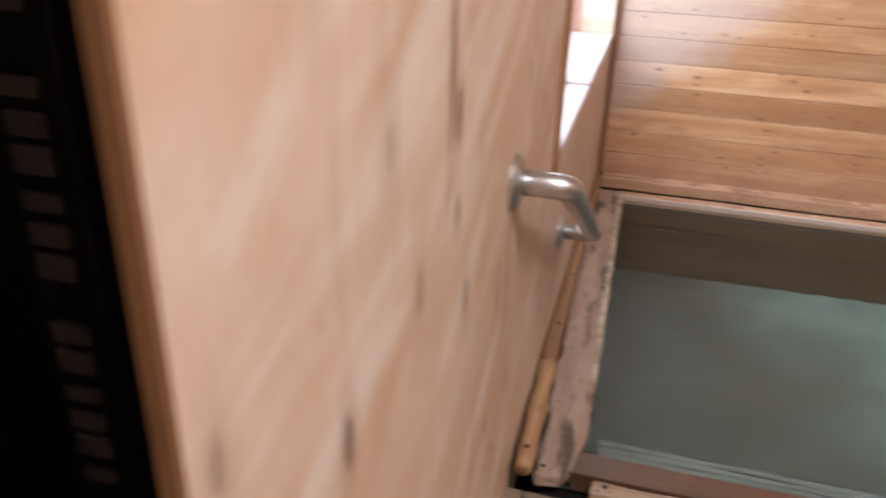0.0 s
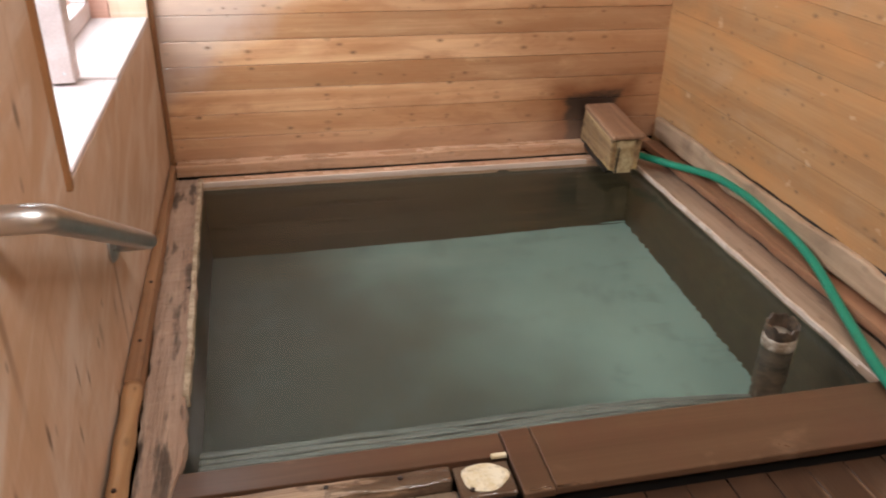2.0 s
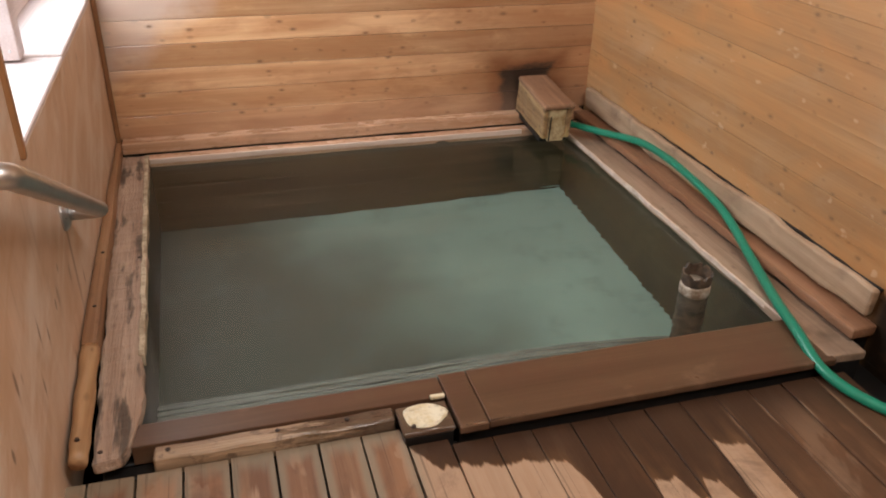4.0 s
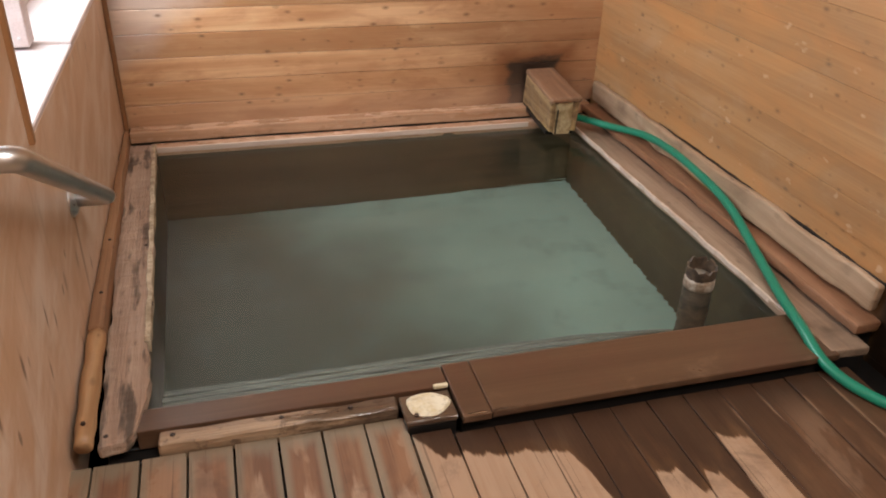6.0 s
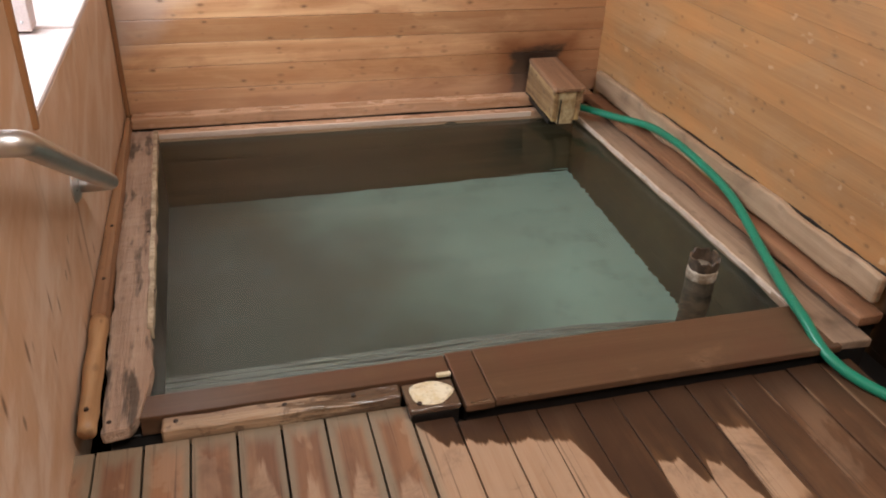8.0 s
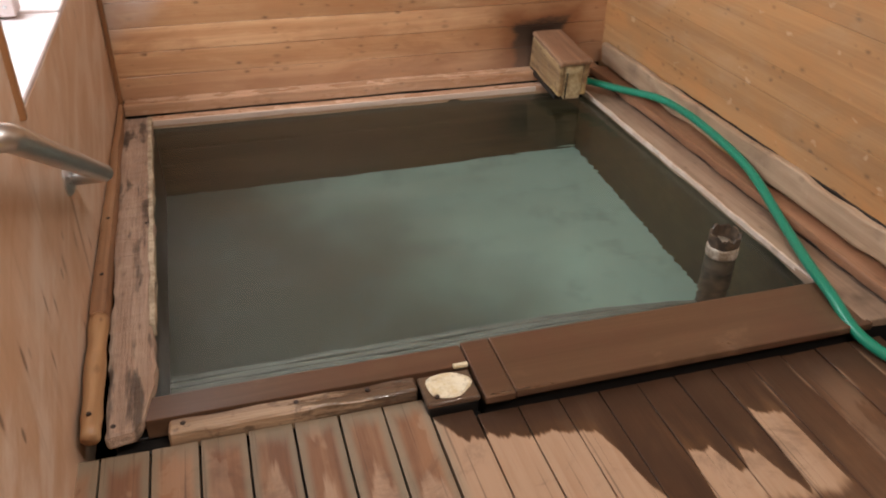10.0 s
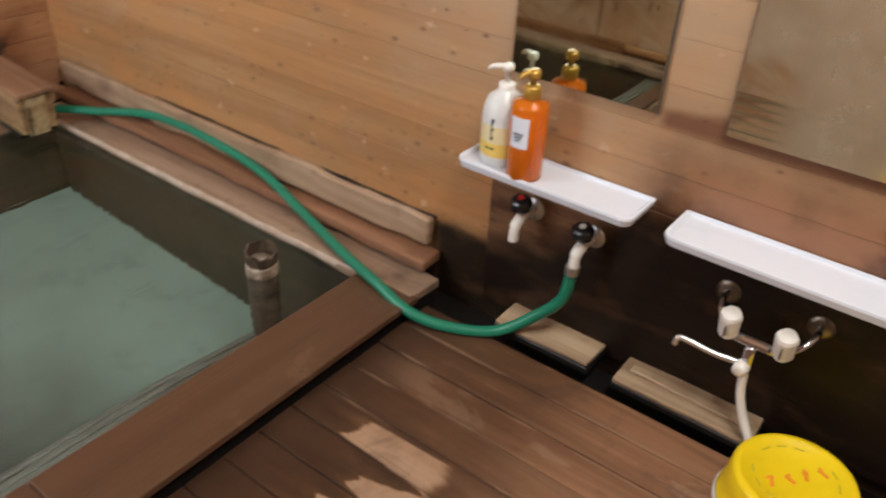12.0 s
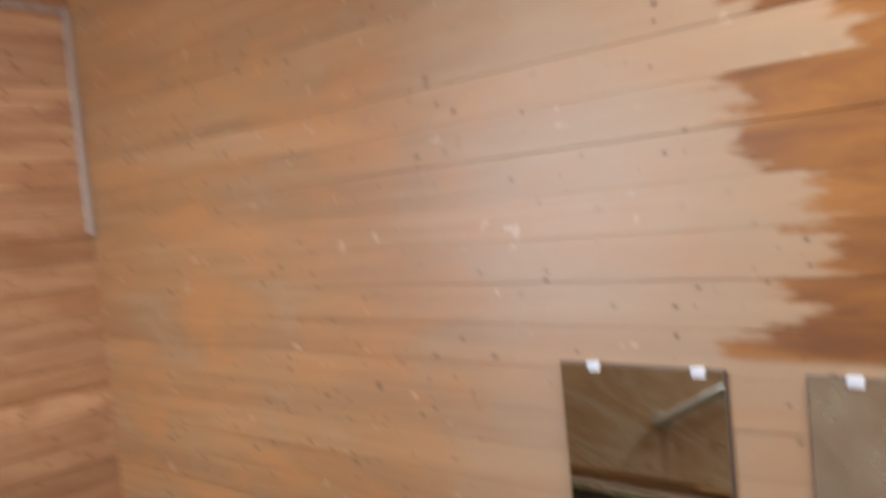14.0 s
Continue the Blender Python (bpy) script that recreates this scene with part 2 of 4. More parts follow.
def m_wall_left():
    T = Tree("plywood_panel_vertical_grain")
    v, c, h, kk = wood_base(T, (0.66, 0.46, 0.32), (0.58, 0.385, 0.255), axis=2, knots=0.0, var=0.05, knot=(0.07, 0.042, 0.03), kscale=(5.0, 17.0, 17.0))
    p = T.position()
    n = T.noise(T.scaled(p, (5, 5, 1.2)), 1.0, 4, 0.6)
    x, y, z = T.xyz(p)
    blot = T.noise(p, 3.2, 4, 0.6, 0.6)
    fine = T.noise(T.scaled(p, (60, 60, 9)), 1.0, 3, 0.6)
    sheet = T.mix(T.step(blot, 0.34, 0.66), (0.56, 0.365, 0.235), (0.67, 0.485, 0.355))
    sheet = T.mix(0.35, sheet, T.mix(fine, (0.75, 0.72, 0.68), (1.2, 1.2, 1.2)), "MULTIPLY")
    c = T.mix(0.72, c, sheet)
    # cathedral figure of the rotary-cut veneer, in broad slanting flames
    sl = T.node("ShaderNodeCombineXYZ")
    T.put(sl.inputs[0], T.math("ADD", T.math("MULTIPLY", y, -2.6), T.math("MULTIPLY", z, 5.2)))
    T.put(sl.inputs[1], T.math("ADD", T.math("MULTIPLY", z, 0.7), T.math("MULTIPLY", y, 1.3)))
    fl = T.noise(sl.outputs[0], 1.0, 5, 0.62, 1.4)
    c = T.mix(T.math("MULTIPLY", T.step(fl, 0.44, 0.66), 0.66), c, (0.72, 0.61, 0.52))
    c = T.mix(T.math("MULTIPLY", T.step(fl, 0.47, 0.28), 0.60), c, (0.52, 0.305, 0.165))
    # scattered long knots and short splits, each with a brown halo
    kc = T.cells(T.scaled(p, (4.0, 9.0, 3.6)))
    ka = T.math("ADD", kc, T.math("MULTIPLY", T.noise(T.scaled(p, (30, 50, 14)), 1.0, 3), 0.09))
    c = T.mix(T.math("MULTIPLY", T.step(ka, 0.34, 0.10), 0.30), c, (0.36, 0.20, 0.115))
    c = T.mix(T.math("MULTIPLY", T.step(ka, 0.150, 0.105), 0.35), c, (0.10, 0.055, 0.036))
    for ky, kz, kw, kh in KNOTS:
        ey = T.math("DIVIDE", T.math("SUBTRACT", y, ky), kw)
        ez = T.math("DIVIDE", T.math("SUBTRACT", z, kz), kh)
        e = T.math("SQRT", T.math("ADD", T.math("MULTIPLY", ey, ey), T.math("MULTIPLY", ez, ez)))
        e = T.math("ADD", e, T.math("MULTIPLY", T.math("SUBTRACT", fine, 0.5), 1.1))
        c = T.mix(T.math("MULTIPLY", T.step(e, 2.4, 0.8), 0.35), c, (0.36, 0.19, 0.10))
        c = T.mix(T.math("MULTIPLY", T.step(e, 1.2, 0.5), 0.72), c, (0.13, 0.075, 0.05))
    # short upright splits, in loose swarms
    q = T.cells(T.scaled(p, (4.0, 17.0, 7.0)))
    qa = T.math("ADD", q, T.math("MULTIPLY", fine, 0.10))
    sw = T.step(T.noise(T.scaled(p, (2, 4, 3)), 1.0, 2), 0.44, 0.56)
    c = T.mix(T.math("MULTIPLY", T.math("MULTIPLY", T.step(qa, 0.17, 0.11), sw), 0.6), c, (0.085, 0.05, 0.034))
    c = T.mix(T.math("MULTIPLY", T.step(T.noise(T.scaled(p, (40, 34, 3.0)), 1.0, 4, 0.6), 0.56, 0.70), 0.22), c, (0.33, 0.185, 0.10))
    # rusty drips below the rail's two feet
    for fy, fz in ((-1.665, 0.63), (-1.000, 0.27)):
        a = T.math("ABSOLUTE", T.math("SUBTRACT", T.math("ADD", y, T.math("MULTIPLY", T.math("SUBTRACT", n, 0.5), 0.02)), fy))
        dr = T.math("MULTIPLY", T.step(a, 0.016, 0.003), T.math("MULTIPLY", T.step(z, fz + 0.01, fz - 0.02), T.step(z, fz - 0.34, fz - 0.10)))
        c = T.mix(T.math("MULTIPLY", dr, 0.6), c, (0.20, 0.10, 0.05))
    T.bump(h, 0.12)
    return T.done(c, 0.5)


# the deck's dry edge: across the planks, distance in front of the bath's back
DRY_EDGE = ((0.53, 1.56), (0.56, 1.60), (0.59, 1.631), (0.635, 1.634), (0.70, 1.655), (0.76, 1.655), (0.80, 1.672), (0.835, 1.672), (0.855, 1.73), (0.868, 1.82),
            (0.90, 1.90), (0.965, 1.92), (0.98, 1.752), (1.025, 1.775), (1.045, 1.85), (1.062, 1.84), (1.072, 1.785), (1.10, 1.806), (1.135, 1.92), (1.146, 1.90),
            (1.151, 1.70), (1.216, 1.727), (1.222, 1.93), (1.24, 2.0))


def m_floor():
    T = Tree("wet_worn_floor_planks")
    v, c, h, kk = wood_base(T, (0.26, 0.130, 0.065), (0.160, 0.074, 0.037), knots=0.4, var=0.55)
    p = T.position()
    x, y, z = T.xyz(p)
    n = T.noise(T.scaled(p, (7, 2.6, 1)), 1.0, 4, 0.62, 0.6)
    n2 = T.noise(p, 3.0, 2)
    r = T.random()
    oy = T.xyz(T.node("ShaderNodeTexCoord").outputs["Object"])[1]
    ao = T.math("ABSOLUTE", oy)
    pale = T.mix(T.noise(T.scaled(v, (4, 90, 90)), 1.0, 3), (0.32, 0.20, 0.125), (0.42, 0.285, 0.19))
    jag = T.noise(T.scaled(v, (3.5, 30, 30)), 1.0, 4, 0.62, 0.4)
    rj = T.math("ADD", T.math("MULTIPLY", jag, 0.22), T.math("MULTIPLY", r, 0.17))
    right = T.step(x, 0.530, 0.545)
    # where the splashed strip ends on each plank, and the dry bleached wood begins
    start = T.curve(x, 0.5, 1.3, 1.5, 2.0, DRY_EDGE)
    into = T.math("SUBTRACT", T.math("MULTIPLY", y, -1.0), T.math("ADD", start, T.math("MULTIPLY", T.math("SUBTRACT", jag, 0.5), 0.075)))
    last = T.step(T.math("ADD", y, T.math("MULTIPLY", T.math("SUBTRACT", jag, 0.5), 0.10)), -1.945, -1.905)
    bare = T.math("MULTIPLY", T.math("MULTIPLY", T.step(into, -0.004, 0.008), last), right)
    ochre = T.math("MULTIPLY", T.math("MULTIPLY", T.step(T.math("ADD", into, T.math("MULTIPLY", n, 0.07)), -0.005, 0.02), last), right)
    d2 = T.math("ADD", T.math("ADD", y, 1.60), T.math("ADD", rj, T.math("MULTIPLY", ao, 3.2)))
    bare2 = T.math("MULTIPLY", T.step(d2, 0.135, 0.095), T.math("SUBTRACT", 1.0, right))
    bare3 = T.step(T.math("ADD", n, T.math("MULTIPLY", r, 0.10)), 0.62, 0.65)
    c = T.mix(T.math("MULTIPLY", ochre, 0.6), c, (0.34, 0.165, 0.065))
    c = T.mix(T.math("MULTIPLY", T.math("MAXIMUM", bare, T.math("MAXIMUM", T.math("MULTIPLY", bare2, 0.95), T.math("MULTIPLY", bare3, 0.45))), 0.8), c, pale)
    rub = T.noise(T.scaled(v, (1.6, 26, 26)), 1.0, 4, 0.65)
    c = T.mix(T.math("MULTIPLY", T.step(rub, 0.50, 0.70), 0.55), c, (0.28, 0.155, 0.083))
    soil = T.noise(p, 7.0, 5, 0.68, 0.5)
    c = T.mix(T.math("MULTIPLY", T.step(soil, 0.52, 0.70), 0.50), c, (0.085, 0.042, 0.024))
    # grey film along the plank edges and ends
    edge = T.step(T.math("ADD", ao, T.math("MULTIPLY", n2, 0.018)), 0.029, 0.045)
    end = T.step(T.math("ADD", y, T.math("MULTIPLY", jag, 0.06)), -1.535, -1.485)
    film = T.math("MULTIPLY", T.math("MAXIMUM", edge, end), T.step(x, 0.62, 0.50))
    c = T.mix(T.math("MULTIPLY", film, 0.7), c, (0.215, 0.18, 0.125))
    crack = T.step(T.noise(T.scaled(v, (2.2, 120, 120)), 1.0, 3, 0.6), 0.60, 0.70)
    c = T.mix(T.math("MULTIPLY", crack, 0.55), c, (0.05, 0.028, 0.018))
    # wet strip below the overflow and at the taps
    wet = T.math("MULTIPLY", T.math("MULTIPLY", right, T.step(y, -2.15, -1.85)), T.math("SUBTRACT", 1.0, bare))
    dry = T.math("ADD", T.math("MULTIPLY", T.step(x, 1.12, 1.34), 0.30), T.math("MULTIPLY", T.step(n, 0.42, 0.64), 0.45))
    dry = T.math("MULTIPLY", dry, T.step(y, -1.60, -1.76))
    c = T.mix(T.math("MULTIPLY", wet, T.math("SUBTRACT", 0.92, T.math("MULTIPLY", dry, 0.62))), c, T.mix(soil, (0.020, 0.012, 0.009), (0.055, 0.027, 0.015)))
    # rubbed streaks along the joints by the taps
    streak = T.math("MULTIPLY", T.math("MULTIPLY", T.step(ao, 0.033, 0.040), T.step(jag, 0.50, 0.60)), T.math("MULTIPLY", T.step(x, 1.15, 1.22), T.step(y, -1.58, -1.66)))
    c = T.mix(T.math("MULTIPLY", streak, 0.45), c, (0.32, 0.19, 0.11))
    T.bump(h, 0.35)
    return T.done(c, T.math("SUBTRACT", T.math("ADD", 0.40, T.math("MULTIPLY", soil, 0.36)), T.math("MULTIPLY", wet, 0.20)), spec=T.math("SUBTRACT", 0.5, T.math("MULTIPLY", wet, 0.22)))


def m_rim():
    T = Tree("weathered_rim_timber")
    v, c, h, kk = wood_base(T, (0.46, 0.345, 0.265), (0.30, 0.20, 0.145), axis=1, knots=0.5, var=0.2)
    p = T.position()
    n = T.noise(p, 9.0, 4, 0.65)
    m = T.noise(T.scaled(v, (26, 4, 26)), 1.0, 4, 0.6)
    c = T.mix(T.math("MULTIPLY", T.step(m, 0.50, 0.62), 0.85), c, (0.048, 0.034, 0.025))
    c = T.mix(T.math("MULTIPLY", T.step(n, 0.55, 0.75), 0.5), c, (0.50, 0.38, 0.27))
    T.bump(T.math("ADD", h, T.math("MULTIPLY", m, 2.0)), 0.8, 0.006)
    return T.done(c, 0.42)


def m_front():
    T = Tree("brown_lacquered_board")
    v, c, h, kk = wood_base(T, (0.112, 0.061, 0.034), (0.084, 0.044, 0.025), knots=0.15, var=0.15)
    p = T.position()
    n = T.noise(p, 6.0, 5, 0.65, 0.5)
    c = T.mix(T.math("MULTIPLY", T.step(n, 0.46, 0.66), 0.6), c, (0.095, 0.042, 0.024))
    c = T.mix(T.math("MULTIPLY", T.step(n, 0.44, 0.30), 0.4), c, (0.185, 0.105, 0.062))
    T.bump(h, 0.08)
    return T.done(c, T.math("ADD", 0.20, T.math("MULTIPLY", n, 0.25)), coat=0.12, spec=0.4)


def m_scale(name, a, b):
    """Yellowish-white mineral crust over wood."""
    T = Tree(name)
    p = T.position()
    n = T.noise(p, 24.0, 5, 0.65)
    m = T.noise(p, 70.0, 3, 0.6)
    c = T.mix(T.step(n, 0.38, 0.62), a, b)
    c = T.mix(T.math("MULTIPLY", T.step(m, 0.5, 0.7), 0.4), c, (0.16, 0.10, 0.05))
    T.bump(T.math("ADD", n, m), 0.5, 0.004)
    return T.done(c, 0.55)


def plain(name, colour, rough=0.4, metal=0.0, var=0.12, scale=14.0, coat=0.0, bump=0.05):
    T = Tree(name)
    n = T.noise(T.own(), scale, 4, 0.6)
    c = T.mix(T.math("MULTIPLY", T.step(n, 0.35, 0.75), var * 2), colour, tuple(k * 0.55 for k in colour))
    T.bump(n, bump)
    return T.done(c, T.math("ADD", rough * 0.85, T.math("MULTIPLY", n, rough * 0.3)), metal, coat)


def m_basin():
    T = Tree("bath_bottom_with_painted_shade")
    p = T.position()
    n = T.noise(p, 1.3, 3, 0.5)
    m = T.noise(p, 9.0, 4, 0.6)
    x, y, z = T.xyz(p)
    # shade towards the left and front is painted into the bottom's colour
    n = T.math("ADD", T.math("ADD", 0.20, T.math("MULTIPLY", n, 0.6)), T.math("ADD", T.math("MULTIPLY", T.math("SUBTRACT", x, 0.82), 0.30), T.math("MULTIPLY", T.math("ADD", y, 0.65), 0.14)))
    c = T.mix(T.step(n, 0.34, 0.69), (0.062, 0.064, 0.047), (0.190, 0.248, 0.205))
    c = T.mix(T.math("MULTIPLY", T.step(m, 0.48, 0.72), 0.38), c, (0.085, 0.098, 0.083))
    return T.done(c, 0.6)


def m_water():
    T = Tree("still_spring_water")
    p = T.position()
    n = T.noise(T.scaled(p, (9, 26, 10)), 1.0, 3, 0.5)
    x, y, z = T.xyz(p)
    rip = T.noise(T.scaled(p, (6, 34, 10)), 1.0, 1, 0.4, 0.3)          # small waves thrown back by the side
    T.bump(T.math("ADD", n, T.math("MULTIPLY", rip, T.math("MULTIPLY", T.step(x, 0.95, 1.35), 6.0))), 0.065, 0.006)
    b = T.bsdf.inputs
    b["Base Color"].default_value = (0.80, 0.88, 0.83, 1)
    b["Transmission Weight"].default_value, b["IOR"].default_value, b["Roughness"].default_value = 1.0, 1.33, 0.0
    b["Specular Tint"].default_value = (0.50, 0.56, 0.62, 1)
    return T.mat


def m_clear(name, colour, rough=0.05, ior=1.45):
    T = Tree(name)
    b = T.bsdf.inputs
    b["Base Color"].default_value = (*colour, 1)
    b["Transmission Weight"].default_value, b["IOR"].default_value, b["Roughness"].default_value = 1.0, ior, rough
    return T.mat


def m_fogged():
    """A mirror filmed over with dried lime."""
    T = Tree("lime_filmed_mirror")
    p = T.position()
    n = T.noise(p, 8.0, 5, 0.65)
    st = T.noise(T.scaled(p, (1, 40, 3)), 1.0, 3, 0.6)
    c = T.mix(n, (0.50, 0.47, 0.36), (0.64, 0.60, 0.47))
    x, y, z = T.xyz(p)
    clear = T.math("MULTIPLY", T.step(T.math("ADD", y, T.math("MULTIPLY", n, 0.10)), -2.20, -2.14), T.step(z, 0.72, 0.66))
    film = T.math("SUBTRACT", 1.0, T.math("MULTIPLY", clear, 0.9))
    c = T.mix(clear, c, (0.66, 0.66, 0.54))
    return T.done(c, T.math("MULTIPLY", T.math("ADD", 0.03, T.math("MULTIPLY", st, 0.14)), film), T.math("SUBTRACT", 1.0, T.math("MULTIPLY", T.math("MULTIPLY", n, 0.45), film)))


def m_mirror():
    T = Tree("old_silvered_mirror")
    p = T.position()
    n = T.noise(p, 5.0, 4, 0.6)
    b = T.bsdf.inputs
    c = T.mix(n, (0.57, 0.62, 0.52), (0.69, 0.74, 0.62))
    return T.done(c, T.math("MULTIPLY", T.step(n, 0.45, 0.8), 0.10), 1.0)


M_BACK, M_RIGHT, M_LEFT, M_FLOOR, M_RIM, M_FRONT = m_wall_back(), m_wall_right(), m_wall_left(), m_floor(), m_rim(), m_front()
M_TAPBOARD = m_tapboard()
M_TRIM = wood("orange_pine_trim", (0.34, 0.17, 0.07), (0.23, 0.10, 0.04), axis=2, knots=0.3, grime=0.2)
M_BASE = wood("pinkish_base_rail", (0.55, 0.35, 0.23), (0.42, 0.24, 0.145), knots=0.4, grime=0.25, rough=0.42, wet=0.32)
M_PALE = wood("pale_splintered_board", (0.46, 0.345, 0.225), (0.30, 0.20, 0.12), axis=1, knots=0.3, grime=0.5)
M_SILL = wood("whitewashed_sill", (0.68, 0.60, 0.59), (0.58, 0.49, 0.47), axis=1, knots=0.1, var=0.05, grime=0.15)
M_BATTEN = wood("pale_grey_batten", (0.50, 0.41, 0.34), (0.40, 0.31, 0.25), axis=2, knots=0.1, grime=0.2)
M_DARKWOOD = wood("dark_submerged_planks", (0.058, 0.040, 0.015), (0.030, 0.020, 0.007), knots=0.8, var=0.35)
# one black for rotten wood and for shade in gaps, passage, undersides
M_BLACK = plain("black_timber_and_shade", (0.009, 0.007, 0.006), 0.45)
M_SCALE = m_scale("yellow_mineral_crust", (0.30, 0.20, 0.09), (0.52, 0.41, 0.24))
M_PIPE = m_scale("crusted_grey_pipe", (0.035, 0.023, 0.015), (0.095, 0.062, 0.040))
M_STEEL = plain("brushed_steel", (0.60, 0.60, 0.60), 0.36, 1.0, 0.08)
M_CHROME = plain("polished_chrome", (0.50, 0.50, 0.52), 0.09, 1.0, 0.05)
M_CERAMIC = plain("white_plastic_shelf", (0.72, 0.76, 0.84), 0.25, 0.0, 0.03, coat=0.3)
M_WHITE = plain("aged_white_plastic", (0.76, 0.73, 0.68), 0.35, 0.0, 0.06)
M_HOSE = plain("green_garden_hose", (0.012, 0.19, 0.11), 0.33, 0.0, 0.10)
M_YELLOW = plain("yellow_basin_plastic", (0.83, 0.60, 0.012), 0.3, 0.0, 0.06)
M_RED = plain("faded_red_print", (0.80, 0.27, 0.03), 0.4, 0.0, 0.1)
M_KNOB = plain("black_tap_knob", (0.012, 0.012, 0.016), 0.2)
M_REDCAP = plain("red_hot_mark", (0.55, 0.03, 0.02), 0.35)
M_BASIN, M_WATER, M_MIRROR, M_FOGGED = m_basin(), m_water(), m_mirror(), m_fogged()


# ---------------------------------------------------------------- mesh helpers
def mesh_of(bm, mat, smooth=False):
    me = bpy.data.meshes.new("mesh")
    bmesh.ops.recalc_face_normals(bm, faces=bm.faces)
    bm.to_mesh(me)
    bm.free()
    for f in me.polygons:
        f.use_smooth = smooth
    for k in (mat if isinstance(mat, (list, tuple)) else [mat]):
        me.materials.append(k)
    return me


def part(name, bm, material, parent=None, label="", smooth=False, m=None):
    ob = new(name, mesh_of(bm, material, smooth) if not isinstance(bm, bpy.types.Mesh) else bm)
    if m is not None:
        ob.matrix_world = m
    if parent:
        ob.parent = parent
    return tagged(ob, label)


def empty(name, at, label, category, group="", kind=""):
    ob = new(name)
    ob.empty_display_size = 0.05
    ob.location = at
    return tagged(ob, label, category, group, kind)


def box(x0, x1, y0, y1, z0, z1, bevel=0.003, seg=1):
    bm = bmesh.new()
    bmesh.ops.create_cube(bm, size=1)
    for v in bm.verts:
        v.co = Vector((x0 + (v.co.x + 0.5) * (x1 - x0), y0 + (v.co.y + 0.5) * (y1 - y0), z0 + (v.co.z + 0.5) * (z1 - z0)))
    if bevel:
        bmesh.ops.bevel(bm, geom=bm.edges[:], offset=bevel, segments=seg, affect="EDGES", profile=0.6)
    return bm


def worn(bm, cuts=10, amount=0.004, freq=9.0, axis=0, seed=0.0):
    """Cuts a timber across its length and makes its edges uneven."""
    lo = min(v.co[axis] for v in bm.verts)
    hi = max(v.co[axis] for v in bm.verts)
    for i in range(1, cuts):
        p = Vector((0, 0, 0))
        p[axis] = lo + (hi - lo) * i / cuts
        nrm = Vector((0, 0, 0))
        nrm[axis] = 1
        bmesh.ops.bisect_plane(bm, geom=bm.verts[:] + bm.edges[:] + bm.faces[:], plane_co=p, plane_no=nrm)
    for v in bm.verts:
        q = v.co * freq + Vector((seed, seed * 2, 0))
        v.co += Vector((noise.noise(q), noise.noise(q + Vector((9, 0, 0))), 0.5 * noise.noise(q + Vector((0, 9, 0))))) * amount
    return bm


def smooth_line(pts, n=8):
    """A Catmull-Rom line through the points."""
    P = [Vector(p) for p in pts]
    P = [2 * P[0] - P[1]] + P + [2 * P[-1] - P[-2]]
    out = []
    for i in range(1, len(P) - 2):
        a, b, c, d = P[i - 1:i + 3]
        for k in range(n):
            t = k / n
            out.append(0.5 * (2 * b + (c - a) * t + (2 * a - 5 * b + 4 * c - d) * t * t + (3 * b - a - 3 * c + d) * t ** 3))
    return out + [P[-2]]


def tube(pts, r, sides=14, n=8, smooth_path=True):
    """A closed tube along a line; r may be a list for a taper."""
    line = smooth_line(pts, n) if smooth_path else [Vector(p) for p in pts]
    rs = r if isinstance(r, (list, tuple)) else [r] * len(line)
    bm = bmesh.new()
    rings, side = [], None
    for i, p in enumerate(line):
        d = (line[min(i + 1, len(line) - 1)] - line[max(i - 1, 0)]).normalized()
        if side is None:
            side = d.orthogonal().normalized()
        side = (side - d * side.dot(d)).normalized()
        up = d.cross(side)
        rings.append([bm.verts.new(p + (side * math.cos(a) + up * math.sin(a)) * rs[i]) for a in (2 * math.pi * k / sides for k in range(sides))])
    for a, b in zip(rings, rings[1:]):
        for k in range(sides):
            bm.faces.new((a[k], a[(k + 1) % sides], b[(k + 1) % sides], b[k]))
    bm.faces.new(rings[0][::-1])
    bm.faces.new(rings[-1])
    return bm


def turned(profile, sides=32, closed=True):
    """A turned body about z from (radius, height) pairs."""
    bm = bmesh.new()
    rings = [[bm.verts.new((r * math.cos(2 * math.pi * k / sides), r * math.sin(2 * math.pi * k / sides), z)) for k in range(sides)] for r, z in profile]
    for a, b in zip(rings, rings[1:]):
        for k in range(sides):
            bm.faces.new((a[k], a[(k + 1) % sides], b[(k + 1) % sides], b[k]))
    if closed:
        bm.faces.new(rings[0][::-1])
        bm.faces.new(rings[-1])
    return bm


def move(bm, m):
    bm.transform(m)
    return bm


def joined(*bms):
    out = bmesh.new()
    for b in bms:
        me = bpy.data.meshes.new("tmp")
        b.to_mesh(me)
        b.free()
        out.from_mesh(me)
        bpy.data.meshes.remove(me)
    return out


# ---------------------------------------------------------------- the room's plan
XL, XR, YB, YF, ZF, ZC = -0.105, 1.70, 0.122, -3.45, -0.035, 2.40   # walls' faces, floor, ceiling
PX0, PX1, PY0, PY1, PZ = 0.004, 1.548, -1.40, 0.0, -0.60             # the bath's inner faces and bottom
WATER = -0.022
WY0, WY1, WZ0, WZ1 = -1.23, 0.085, 0.53, 1.95                        # window opening in the left wall
DY0 = -2.455                                                         # where the left panelling ends at the doorway


def structure(name, bm, mat, label, category):
    return tagged(part(name, bm, mat), label, category, kind="structure")


